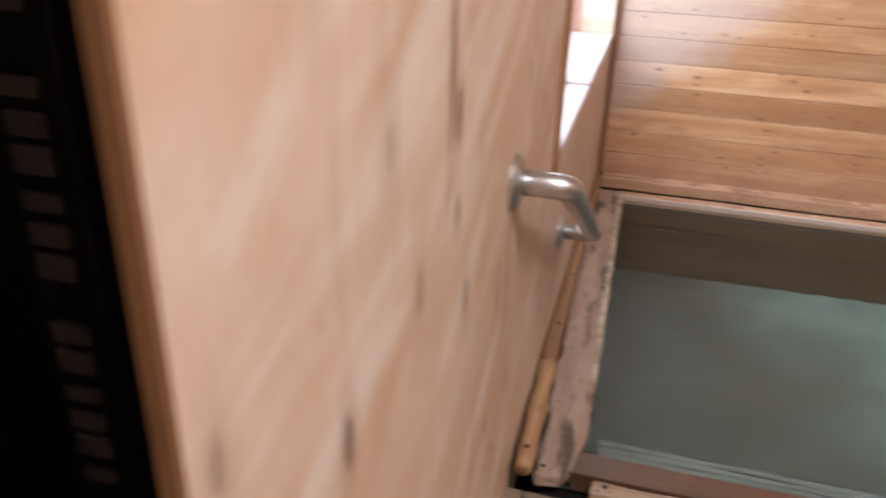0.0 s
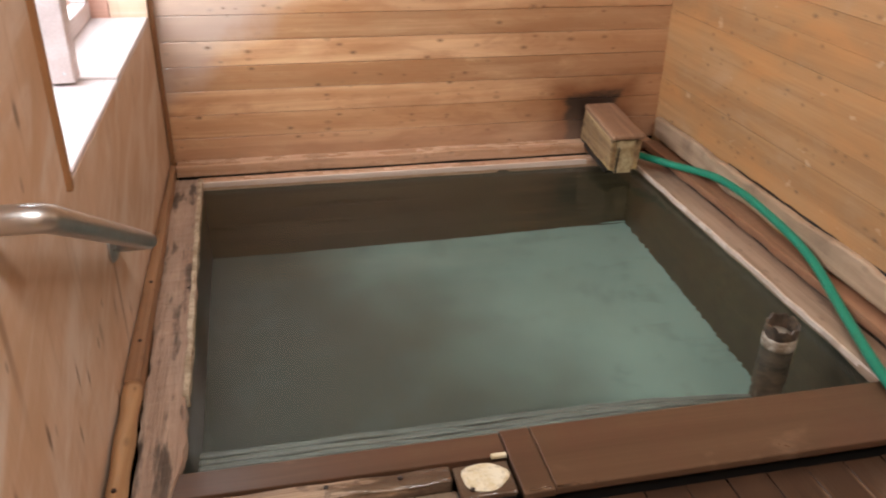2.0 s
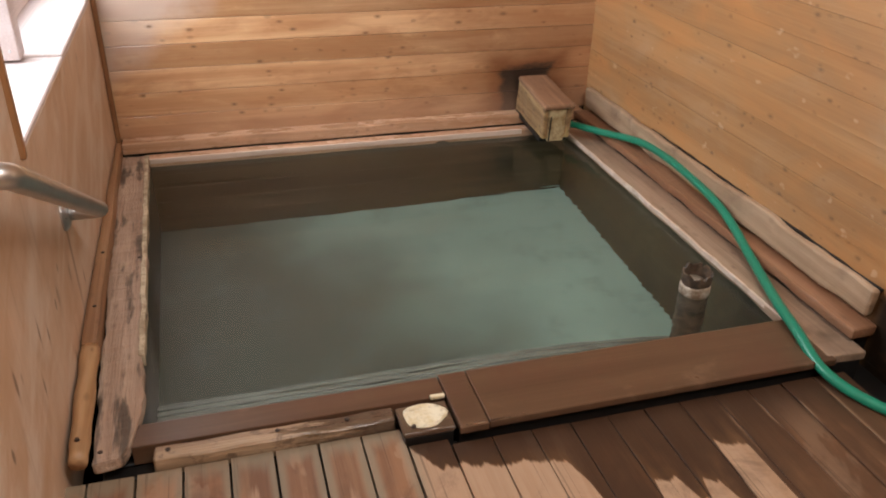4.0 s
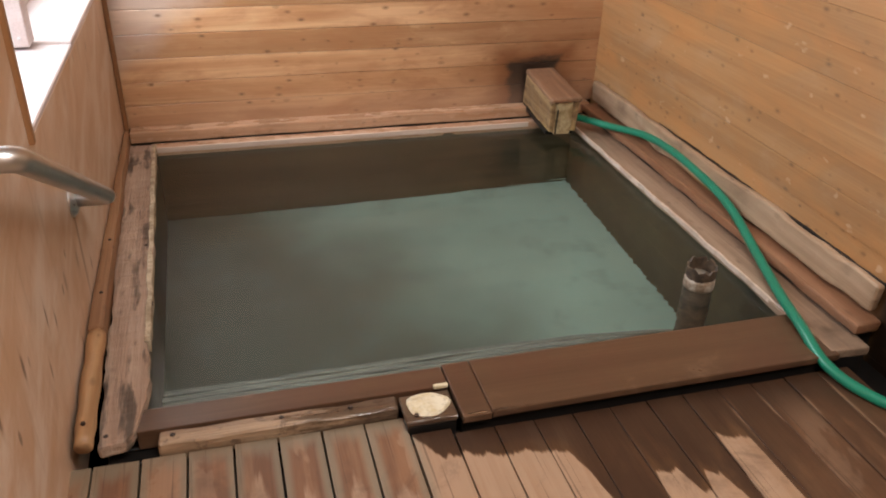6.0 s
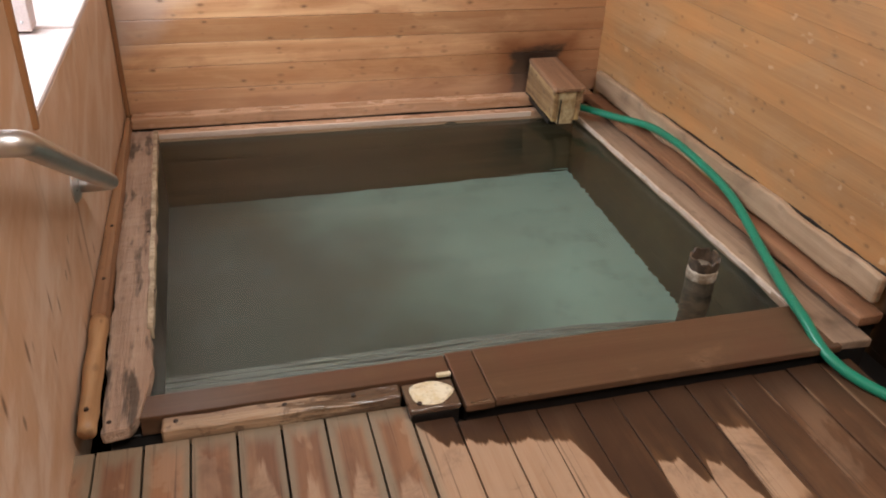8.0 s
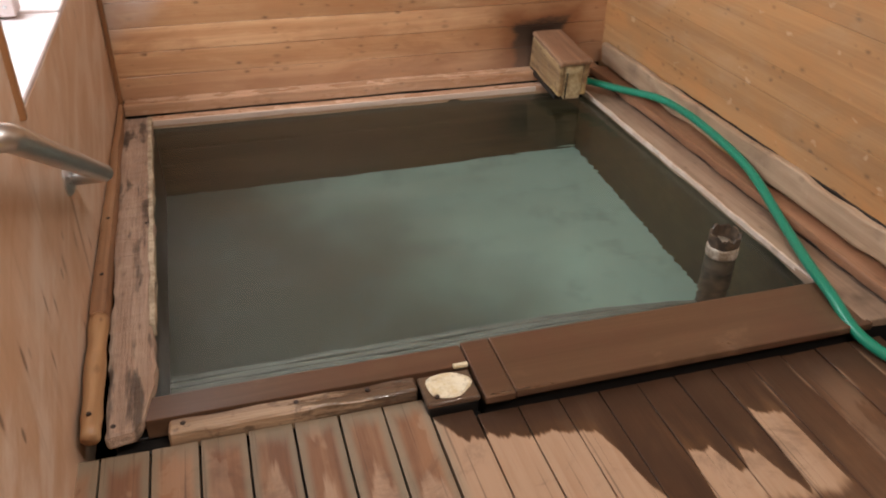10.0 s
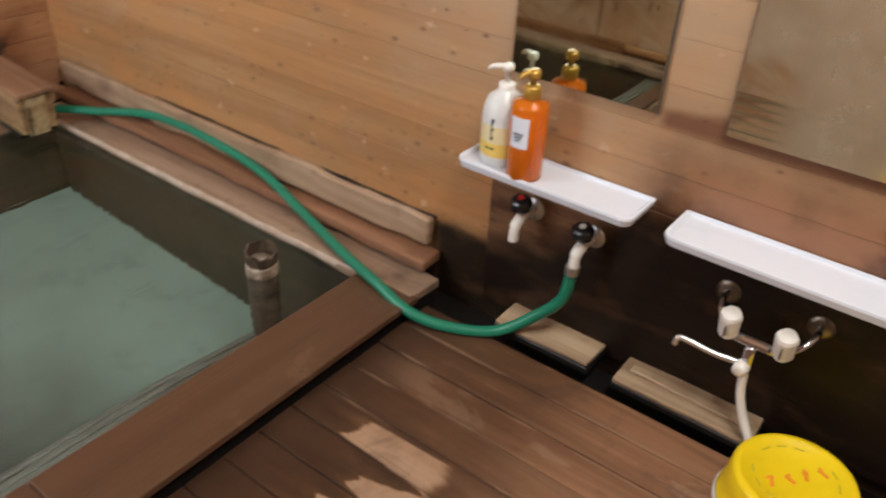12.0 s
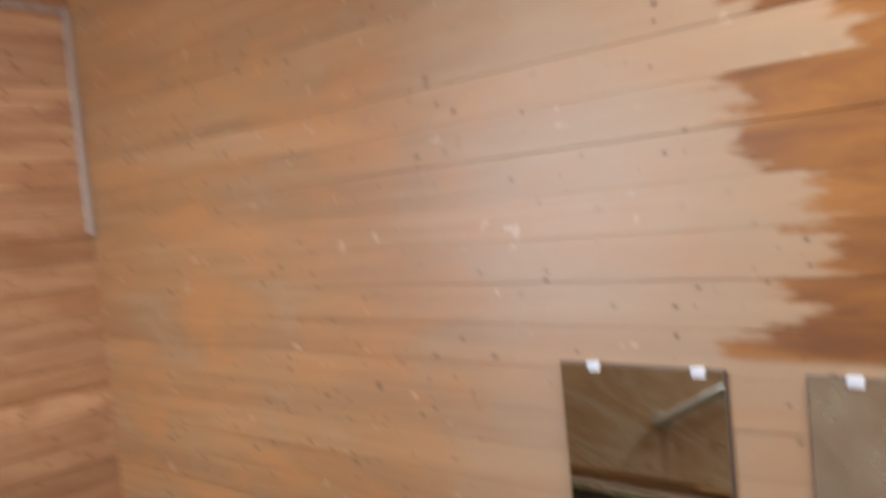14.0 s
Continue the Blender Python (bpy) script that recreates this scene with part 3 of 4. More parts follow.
# outer shells
structure("wall_north", box(XL - 0.5, XR + 0.16, YB + 0.025, YB + 0.14, -0.75, ZC, 0), M_DARKWOOD, "board-clad timber wall behind the bath", "wall")
structure("wall_east", box(XR + 0.02, XR + 0.14, YF - 0.12, YB + 0.02, -0.75, ZC, 0), M_DARKWOOD, "board-clad timber wall with mirrors and taps", "wall")
structure("wall_south", box(XL - 0.9, XR + 0.14, YF - 0.12, YF, -0.75, ZC, 0), M_LEFT, "plain wooden wall opposite the bath", "wall")
structure("ceiling", box(XL - 0.0, XR + 0.14, YF, YB + 0.14, ZC, ZC + 0.08, 0), M_LEFT, "plain wooden ceiling", "ceiling")
# passage ceiling and walls are painted black to stand for missing light
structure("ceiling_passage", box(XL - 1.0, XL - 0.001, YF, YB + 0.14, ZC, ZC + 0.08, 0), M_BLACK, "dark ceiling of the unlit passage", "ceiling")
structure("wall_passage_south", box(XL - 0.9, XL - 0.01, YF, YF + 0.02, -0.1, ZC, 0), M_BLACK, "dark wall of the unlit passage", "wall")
structure("floor_underside", box(XL - 0.9, XR + 0.02, YF, -1.46, ZF - 0.14, ZF - 0.05, 0), M_BLACK, "dark floor under the plank deck", "floor")

# left wall: panel sheets round the window opening, ending at the doorway
XW = XL - 0.30                                                        # the outer face of the left wall
wl = structure("wall_west", joined(
    box(XL - 0.011, XL, DY0, WY0, ZF - 0.1, ZC, 0), box(XL - 0.11, XL, WY0, WY1, ZF - 0.1, WZ0 - 0.012, 0),
    box(XL - 0.11, XL, WY0, WY1, WZ1, ZC, 0), box(XL - 0.11, XL, WY1, YB + 0.025, ZF - 0.1, ZC, 0)), M_LEFT,
    "plywood-faced wall with vertical grain and a window opening", "wall")
structure("wall_west_outer", joined(
    box(XW - 0.04, XL - 0.112, -1.6, WY0, ZF - 0.1, ZC, 0), box(XW - 0.04, XL - 0.112, WY0, WY1, ZF - 0.1, WZ0 - 0.05, 0),
    box(XW - 0.04, XL - 0.112, WY0, WY1, WZ1, ZC, 0), box(XW - 0.04, XL - 0.112, WY1 + 0.03, YB + 0.025, ZF - 0.1, ZC, 0)), M_SILL,
    "outer skin of the plywood-faced wall", "wall")
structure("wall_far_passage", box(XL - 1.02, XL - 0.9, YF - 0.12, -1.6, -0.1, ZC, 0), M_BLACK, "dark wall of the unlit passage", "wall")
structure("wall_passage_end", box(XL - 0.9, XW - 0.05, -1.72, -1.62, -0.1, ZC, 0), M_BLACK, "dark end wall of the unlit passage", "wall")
structure("trim_window_edge", box(XL - 0.13, XL + 0.010, WY0 - 0.012, WY0 + 0.004, WZ0 - 0.014, WZ1, 0.002), M_TRIM, "orange pine edge strip of the window opening", "trim")
structure("trim_panel_corner", box(XL + 0.001, XL + 0.016, YB - 0.020, YB - 0.002, 0.0, ZC - 0.01, 0.003), M_TRIM, "orange pine corner strip", "trim")
structure("trim_door_edge", box(XL - 0.012, XL + 0.002, DY0 - 0.006, DY0 - 0.001, ZF, ZC - 0.01, 0.002), M_TRIM, "orange pine edge strip of the doorway", "trim")
structure("trim_corner_batten", box(XR - 0.022, XR - 0.001, YB - 0.024, YB - 0.003, 1.28, 2.03, 0.003), M_BATTEN, "pale batten in the wall corner", "trim")
structure("trim_high_batten", box(XL + 0.02, XR - 0.024, YB - 0.020, YB - 0.003, 2.008, 2.032, 0.003), M_BATTEN, "pale batten high across the wall", "trim")


def doorway_lattice():
    """A dim lattice of slats beyond the dark doorway."""
    ob = empty("lattice_screen", (XL - 0.50, -1.975, ZF), "dim grey slatted screen in the dark passage", "screen")
    for i in range(46):
        if i % 7 != 5:
            h = 0.024 + 0.012 * ((i * 5) % 3) / 2
            part("slat", box(-0.026, 0.026, -0.012, 0, 0.02 + i * 0.046, 0.02 + i * 0.046 + h, 0.002), M_SLATGREY, ob)
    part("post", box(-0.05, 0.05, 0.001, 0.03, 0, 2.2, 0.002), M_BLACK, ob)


M_SLATGREY = plain("grey_dusty_slats", (0.10, 0.085, 0.07), 0.7, 0, 0.2)
doorway_lattice()


def window():
    ob = tagged(new("window_1"), "whitewashed sliding window over the bath", "window", kind="structure")
    ob.location = (XL, WY0, WZ0)
    Y = WY1 - WY0
    part("window_sill", box(-0.30, -0.001, 0.004, 0.635, -0.03, 0.0, 0.003), M_SILL, ob)
    part("window_sill", box(-0.30, -0.001, 0.637, Y, -0.03, 0.006, 0.003), M_SILL, ob)
    for y0, y1 in ((0.605, 0.648), ):
        f = part("window_frame", box(-0.150, -0.085, y0 - 0.02, y1, 0.007, WZ1 - WZ0, 0.003), M_SILL, ob, "whitewashed sash post")
        part("screw", move(turned([(0.004, 0), (0.004, 0.002), (0.002, 0.003)], 10), pose(-0.105, y0 - 0.02, 0.03, 90)), M_STEEL, f)
    part("window_frame", box(-0.215, -0.165, 0.66, Y - 0.004, 0.007, 0.06, 0.003), M_SILL, ob)
    part("window_frame", box(-0.215, -0.165, 0.62, 0.66, 0.007, WZ1 - WZ0, 0.003), M_DARKFRAME, ob, "dark weathered sash stile")
    part("window_frame", box(-0.215, -0.165, Y - 0.05, Y - 0.004, 0.062, WZ1 - WZ0, 0.003), M_SILL, ob)
    part("jamb", box(-0.30, -0.112, Y + 0.001, Y + 0.026, 0.0, WZ1 - WZ0, 0.002), M_JAMB, ob, "pinkish painted jamb")
    p = part("pane", box(-0.193, -0.188, 0.662, Y - 0.052, 0.062, WZ1 - WZ0 - 0.02, 0), m_clear("window_glass", (0.95, 0.97, 0.97)), ob)
    p.visible_shadow = False


M_DARKFRAME = plain("weathered_dark_frame", (0.12, 0.09, 0.08), 0.6)
M_JAMB = wood("pinkish_jamb", (0.62, 0.38, 0.30), (0.52, 0.29, 0.22), knots=0.1, grime=0.15)
window()


# ---------------------------------------------------------------- the bath
def slant(bm):
    """The left rim runs slightly into the bath towards its front."""
    for v in bm.verts:
        v.co.x += 0.033 * max(0, -v.co.y) / 1.4
        if v.co.x > -0.01 and v.co.y < -1.34:      # rotted round at its front end
            v.co.x -= 0.034 * min(1.2, (-1.34 - v.co.y) / 0.150) ** 2
    return bm


def sunk(bm):
    """The ripple slats sink away towards their far end."""
    for v in bm.verts:
        v.co.z -= 0.30 * max(0.0, v.co.x - 0.85) ** 2
    return bm


def bath():
    ob = empty("bath", ((PX0 + PX1) / 2, (PY0 + PY1) / 2, PZ), "sunken wooden hot-spring bath full of clear greenish water", "bath")

    def p(name, bm, mat, label="", smooth=False):
        bm.transform(Matrix.Translation(-ob.location))
        return part(name, bm, mat, ob, label, smooth)

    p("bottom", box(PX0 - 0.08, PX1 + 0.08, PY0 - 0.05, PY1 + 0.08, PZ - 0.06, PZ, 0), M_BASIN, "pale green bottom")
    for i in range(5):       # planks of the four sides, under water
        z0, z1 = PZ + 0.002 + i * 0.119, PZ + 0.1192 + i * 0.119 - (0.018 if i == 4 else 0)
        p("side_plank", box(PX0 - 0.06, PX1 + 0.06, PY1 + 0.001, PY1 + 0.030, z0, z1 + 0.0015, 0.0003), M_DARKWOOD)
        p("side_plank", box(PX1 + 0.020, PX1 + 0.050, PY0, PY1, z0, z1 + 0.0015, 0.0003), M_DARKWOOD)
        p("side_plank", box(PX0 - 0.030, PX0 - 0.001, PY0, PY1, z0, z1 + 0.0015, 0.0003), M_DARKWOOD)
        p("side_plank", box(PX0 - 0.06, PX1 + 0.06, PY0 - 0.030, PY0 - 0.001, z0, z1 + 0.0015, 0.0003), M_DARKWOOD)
    # rims
    p("back_rim", worn(box(PX0 - 0.02, PX1 + 0.10, 0.0, 0.048, -0.045, 0.0, 0.004), 14, 0.003, 7), M_BASE, "wet pinkish back rim with a white edge")
    # the wet rim's white highlight is painted as a thin pale strip
    p("back_rim_edge", worn(box(PX0 + 0.0, 1.38, -0.0035, 0.004, -0.018, 0.0010, 0.001), 30, 0.002, 12), M_EDGEGLINT, "whitish worn edge")
    p("left_rim", worn(slant(worn(box(-0.092, -0.001, -1.498, 0.034, -0.026, 0.004, 0.008, 2), 24, 0.008, 5, 1, 3.0)), 70, 0.007, 23, 1, 8.0), M_RIM, "eroded grey-brown rim timber")
    p("left_rim_edge", slant(worn(box(-0.012, 0.0015, -1.17, 0.02, -0.028, 0.0072, 0.002), 44, 0.005, 15, 1, 1.0)), M_LEFTEDGE, "yellow crusted edge")
    p("right_rim", worn(box(PX1 - 0.008, PX1 + 0.098, -1.560, 0.03, -0.022, 0.002, 0.005, 2), 40, 0.006, 7, 1, 5.0), M_PALERIM_Y, "bleached rim timber")
    p("right_rim_edge", worn(box(PX1 - 0.011, PX1 - 0.004, PY0 - 0.01, -0.03, -0.012, 0.0040, 0.001), 50, 0.004, 14, 1), M_EDGEGLINT, "whitish worn edge")
    # front: a wide brown board, narrowed where the water runs over
    zt = 0.0
    p("front_board", box(0.709, PX1 + 0.008, -1.571, PY0 + 0.004, -0.016, zt + 0.002, 0.004, 2), M_FRONT, "wide wet brown board")
    p("front_board", box(0.646, 0.7075, -1.574, PY0 + 0.004, -0.016, zt + 0.001, 0.003, 2), M_FRONT, "brown infill block")
    p("front_board", box(PX0 + 0.008, 0.6445, -1.462, PY0 + 0.004, -0.050, zt - 0.004, 0.003, 2), M_FRONT, "narrow brown overflow board")
    # black boxes stand for the shadow band below the front board's edge
    p("front_joist", box(PX0 - 0.05, PX1 + 0.10, -1.455, PY0 - 0.001, -0.14, -0.052, 0.002), M_BLACK)
    p("front_joist", box(0.648, PX1 + 0.09, -1.560, -1.456, -0.14, -0.0165, 0.002), M_BLACK)
    p("front_joist", box(PX0 - 0.05, 0.530, -1.492, -1.456, -0.14, -0.056, 0.002), M_BLACK)
    for i in range(4):       # low ledge under the water's edge; its slats stand for ripple lines
        p("lip", sunk(worn(box(PX0 + 0.05, 1.36 - i * 0.03, PY0 + 0.006 + i * 0.019, PY0 + 0.0225 + i * 0.019, -0.060, -0.0245 - i * 0.001, 0.003), 46, 0.0035, 13, 0, i)), M_RIPPLE_SLAT)
    p("overflow_sill", worn(box(0.052, 0.528, -1.503, -1.4635, -0.055, -0.008, 0.004), 30, 0.006, 11, 0, 2.0), M_WETSILL, "pale chipped sill under the overflow")
    for x, y in ((0.02, -0.712), (-0.021, -1.470), (0.10, -1.480), (0.31, -1.479), (0.45, -1.480)):
        p("nail", move(turned([(0.005, 0.0), (0.005, 0.003), (0.003, 0.0045)], 10), pose(x - 0.02, y, 0.003 if x < 0.05 else -0.009)), M_NAIL)
    # the capped post at the corner of the overflow
    p("post_block", box(0.532, 0.641, -1.557, -1.473, -0.019, -0.006, 0.003), M_WETSILL, "square post end")
    p("post_core", box(0.535, 0.638, -1.554, -1.464, -0.10, -0.0195, 0.002), M_BLACK)
    bm = turned([(0.040, 0), (0.041, 0.004), (0.036, 0.007)], 20)
    for v in bm.verts:
        a = math.atan2(v.co.y, v.co.x)
        k = 1 + 0.05 * math.sin(3 * a + 1) + 0.035 * math.cos(5 * a)
        v.co.x *= k * 1.13
        v.co.y *= k * 0.90
    p("crust_patch", move(bm, pose(0.587, -1.512, -0.0075)), M_CREAM, "pale mineral crust")
    for x, w in ((0.679, 0.022), (0.724, 0.015), (0.752, 0.005), (0.785, 0.004)):
        bm = turned([(0.2, 0), (0.8, 0.15), (1.0, 0.45), (0.8, 0.8), (0.2, 1.0)], 14)
        bm.transform(Matrix.Translation((x, -1.567, 0.0015)) @ Matrix.Diagonal((w, 0.0035, 0.0022, 1)))
        p("water_bead", bm, M_BEAD, smooth=True)
    p("nail", move(turned([(0.005, 0), (0.005, 0.003)], 10), pose(0.556, -1.541, -0.004)), M_NAIL)
    p("splinter", worn(box(0.612, 0.644, -1.468, -1.458, -0.006, 0.004, 0.002), 4, 0.003, 20), M_CREAM)
    return ob


M_BASEN = wood("worn_base_rail", (0.60, 0.385, 0.245), (0.44, 0.25, 0.145), knots=0.6, grime=0.45, rough=0.40, wet=0.25)
M_EDGEGLINT = wood("pale_edge_with_painted_glint", (0.66, 0.54, 0.45), (0.52, 0.39, 0.30), knots=0.1, var=0.05, grime=0.25, rough=0.3)
M_LEFTEDGE = m_scale("cream_eroded_edge", (0.30, 0.23, 0.15), (0.55, 0.46, 0.33))
M_CREAM = m_scale("cream_crust", (0.56, 0.45, 0.27), (0.68, 0.60, 0.45))
def m_wetsill():
    """Pale chipped wood, soaked dark and shining where the water runs over it."""
    T = Tree("soaked_overflow_sill")
    v, c, h, kk = wood_base(T, (0.44, 0.31, 0.20), (0.24, 0.15, 0.09), knots=0.5, var=0.1)
    p = T.position()
    x, y, z = T.xyz(p)
    n = T.noise(T.scaled(p, (9, 50, 30)), 1.0, 4, 0.6)
    m = T.noise(p, 22.0, 4, 0.65)
    wet = T.step(T.math("ADD", x, T.math("MULTIPLY", n, 0.5)), 0.52, 0.66)
    c = T.mix(T.math("MULTIPLY", wet, 0.85), c, (0.060, 0.034, 0.022))
    c = T.mix(T.math("MULTIPLY", T.step(m, 0.54, 0.68), 0.7), c, (0.08, 0.045, 0.028))
    T.bump(T.math("ADD", h, T.math("MULTIPLY", n, 2.0)), 0.7, 0.005)
    return T.done(c, T.math("SUBTRACT", 0.45, T.math("MULTIPLY", wet, 0.33)))


M_WETSILL = m_wetsill()
M_PALERIM_Y = wood("bleached_long_timber", (0.41, 0.29, 0.205), (0.25, 0.16, 0.105), axis=1, knots=0.6, var=0.2, grime=0.9, rough=0.42)
M_RIPPLE_SLAT = plain("grey_green_ripple_slats", (0.105, 0.102, 0.085), 0.5, 0, 0.35)
M_BEAD = m_clear("water_bead", (0.95, 0.97, 0.97), 0.02, 1.33)
M_NAIL = plain("rusty_nail", (0.03, 0.015, 0.01), 0.6)
bath()

surface = bpy.data.meshes.new("water")
surface.from_pydata([(x, y, WATER) for x, y in ((PX0 - 0.028, PY0 - 0.004), (PX1 + 0.045, PY0 - 0.004), (PX1 + 0.045, PY1 + 0.0295), (PX0 - 0.028, PY1 + 0.0295))], [], [(0, 1, 2, 3)])
surface.materials.append(M_WATER)
w = tagged(part("water", surface, None), "clear still greenish spring water in the bath", "water", kind="structure")
w.visible_shadow = False

# base rails where the walls meet the bath
structure("baseboard_north", worn(box(XL + 0.02, XR - 0.03, 0.064, YB - 0.001, -0.003, 0.038, 0.005, 2), 30, 0.004, 6), M_BASEN, "worn pinkish base rail above the bath", "baseboard")
# black strip laid in the gap to give its shade
structure("baseboard_north_gap", box(XL + 0.02, XR - 0.03, 0.049, YB + 0.02, -0.06, -0.014, 0), M_BLACK, "dark gap behind the bath's rim", "trim")


def half_log():
    ob = empty("log_rail", (XL + 0.026, -0.7, 0.008), "barked pine log rail along the foot of the wall", "rail")
    strip = box(-0.024, 0.012, -0.452, 0.775, -0.03, 0.036, 0.010, 2)
    for v in strip.verts:            # split, not sawn: it thins out towards its far end
        if v.co.x > -0.006:
            v.co.x -= 0.018 * max(0.0, (v.co.y + 0.45) / 1.22)
    part("strip", worn(strip, 18, 0.004, 6, 1, 6), M_TRIM2, ob, "flat reddish pine strip")
    b = tube([(-0.004, -0.448, 0.016), (-0.001, -0.6, 0.014), (0.004, -0.806, 0.010)], [0.0200 + 0.0016 * math.sin(i * 0.9) - (0.004 if i > 14 else 0) for i in range(17)], 14)
    part("log", b, M_LOG, ob, "shorter knotty pine pole", True)
    for x, y in ((0.003, -0.765), (-0.006, -0.034), (-0.004, -0.30)):
        part("nail", move(turned([(0.005, 0), (0.004, 0.004)], 8), pose(x, y, 0.031 if y < -0.5 else 0.0345)), M_NAIL, ob)
    return ob


M_LOG = wood("knotty_pine_pole", (0.47, 0.285, 0.145), (0.31, 0.165, 0.075), axis=1, knots=0.8, grime=0.4)
M_TRIM2 = wood("peeled_pine_pole", (0.36, 0.205, 0.105), (0.22, 0.11, 0.055), axis=1, knots=0.7, grime=0.35)
half_log()


def right_boards():
    a = worn(box(XR - 0.072, XR - 0.006, -1.526, 0.06, 0.012, 0.040, 0.007, 2), 50, 0.008, 10, 1, 7)
    ob = structure("trim_bath_side_board", a, M_BASE2, "reddish ledge board along the bath", "trim")
    b = worn(box(XR - 0.027, XR - 0.002, -1.502, 0.07, 0.050, 0.129, 0.012, 3), 60, 0.009, 11, 1, 9)
    structure("baseboard_east", b, M_SKIRT, "bleached base rail with dark rotten edge", "baseboard")
    structure("trim_rotten_edge", worn(box(XR - 0.005, XR - 0.0005, -1.505, -0.42, 0.120, 0.130, 0.001), 90, 0.006, 16, 1, 4), M_BLACK, "black rotten edge above the base rail", "trim")
    # added black filler: the gap below the ledge is dark with shade
    structure("trim_ledge_bearer", box(XR - 0.060, XR - 0.004, -1.51, 0.05, -0.12, 0.009, 0.002), M_BLACK, "dark bearer under the ledge", "trim")


M_SKIRT = wood("bleached_skirting", (0.47, 0.335, 0.225), (0.29, 0.185, 0.11), axis=1, knots=0.6, var=0.1, grime=0.9, rough=0.45)
M_BASE2 = wood("reddish_ledge", (0.33, 0.175, 0.10), (0.20, 0.095, 0.05), axis=1, knots=0.5, grime=0.5, rough=0.38)
right_boards()


def spout():
    """The wooden water box in the corner, crusted yellow at its mouth."""
    ob = empty("water_spout_box", (1.447, -0.02, 0.016), "crusted wooden box spout feeding the bath", "spout")
    x0, x1, y0, y1, z0, z1 = -0.056, 0.056, -0.150, 0.125, 0.018, 0.138
    part("top", worn(box(x0 - 0.004, x1 + 0.004, y0 - 0.010, y1, z1, z1 + 0.020, 0.005), 6, 0.004, 12, 1), M_SPOUT, ob, "worn lid")
    part("side_panel", worn(box(x0, x0 + 0.022, y0, y1, z0, z1 - 0.001, 0.004), 6, 0.005, 14, 1), M_SPOUTSIDE, ob, "crusted side board")
    part("side_panel", worn(box(x1 - 0.022, x1, y0, y1, z0, z1 - 0.001, 0.004), 6, 0.005, 14, 1), M_SPOUTSIDE, ob)
    part("front_panel", worn(box(x0 + 0.023, x1 - 0.023, y0 + 0.002, y0 + 0.022, z0 - 0.012, z1 - 0.001, 0.004), 5, 0.005, 18, 2), M_SCALE, ob, "yellow crusted front")
    part("bottom", box(x0 + 0.001, x1 - 0.001, y0 + 0.023, y1, z0 - 0.02, z0 - 0.001, 0.002), M_BLACK, ob)
    part("seam", box(-0.0282, -0.0238, y0 - 0.001, y0 + 0.003, z0 - 0.008, z1 - 0.03, 0.0008), M_BLACK, ob, "dark seeping seam")
    ob.rotation_euler.x = radians(5.5)      # it falls towards its mouth
    return ob


M_SPOUT = wood("sodden_spout_wood", (0.38, 0.22, 0.13), (0.20, 0.105, 0.058), axis=1, knots=0.3, grime=0.6)
def m_spoutside():
    T = Tree("spout_side_half_crusted")
    v, c, h, kk = wood_base(T, (0.36, 0.24, 0.12), (0.16, 0.09, 0.04), axis=1)
    p = T.position()
    x, y, z = T.xyz(p)
    n = T.noise(p, 16.0, 4, 0.6)
    k = T.step(T.math("ADD", z, T.math("MULTIPLY", n, 0.14)), 0.125, 0.075)
    c = T.mix(T.math("MULTIPLY", k, 0.85), c, T.mix(n, (0.40, 0.23, 0.05), (0.72, 0.55, 0.27)))
    T.bump(T.math("ADD", h, n), 0.5, 0.004)
    return T.done(c, 0.5)
M_SPOUTSIDE = m_spoutside()
spout()


def standpipe():
    ob = empty("overflow_pipe", (1.414, -1.196, PZ), "broken crusted overflow pipe standing in the bath", "pipe")
    H, S = 0.050 - PZ, 40
    bm = turned([(0.0385, 0), (0.0385, H - 0.055), (0.0395, H - 0.030), (0.0390, H), (0.0335, H), (0.0330, H - 0.10)], S)
    for v in bm.verts:               # the mouth is broken off in jags, deepest towards the front board
        if v.co.z > H - 0.01:
            a = math.atan2(v.co.y, v.co.x)
            jag = 0.014 * abs(noise.noise(Vector((math.cos(a), math.sin(a), 0)) * 3.3)) + (0.006 if int((a + 7) * 4) % 3 == 0 else 0.0)
            v.co.z -= jag + 0.010 * (0.5 - 0.5 * math.sin(a + 0.5))
    part("pipe", bm, M_PIPE, ob, smooth=False)
    ring = turned([(0.0388, -0.004), (0.0402, 0.002), (0.0404, 0.014), (0.0400, 0.022), (0.0393, 0.030)], S)
    for v in ring.verts:
        v.co.z += 0.006 * noise.noise(v.co * 45) if v.co.z > 0.01 else 0
    part("scale_ring", move(ring, pose(0, 0, WATER - PZ + 0.002)), M_LIME, ob, "whitish lime ring", True)


M_LIME = m_scale("dull_lime", (0.20, 0.14, 0.09), (0.48, 0.41, 0.33))
standpipe()

# ---------------------------------------------------------------- hose, handrail
HOSE = [(1.495, -0.060, 0.045), (1.545, -0.12, 0.048), (1.607, -0.24, 0.056), (1.660, -0.40, 0.078), (1.672, -0.56, 0.086), (1.668, -0.76, 0.080),
                                 (1.650, -0.95, 0.066), (1.607, -1.16, 0.030), (1.553, -1.34, 0.021), (1.518, -1.47, 0.019), (1.508, -1.58, -0.008), (1.535, -1.675, -0.020),
                                 (1.585, -1.770, -0.012), (1.617, -1.850, 0.055), (1.622, -1.899, 0.12), (1.621, -1.913, 0.204)]
hose = empty("garden_hose", (0, 0, 0), "green rubber garden hose from tap to bath", "hose")
part("tube", tube(HOSE, 0.0128, 16, 10), M_HOSE, hose, smooth=True)
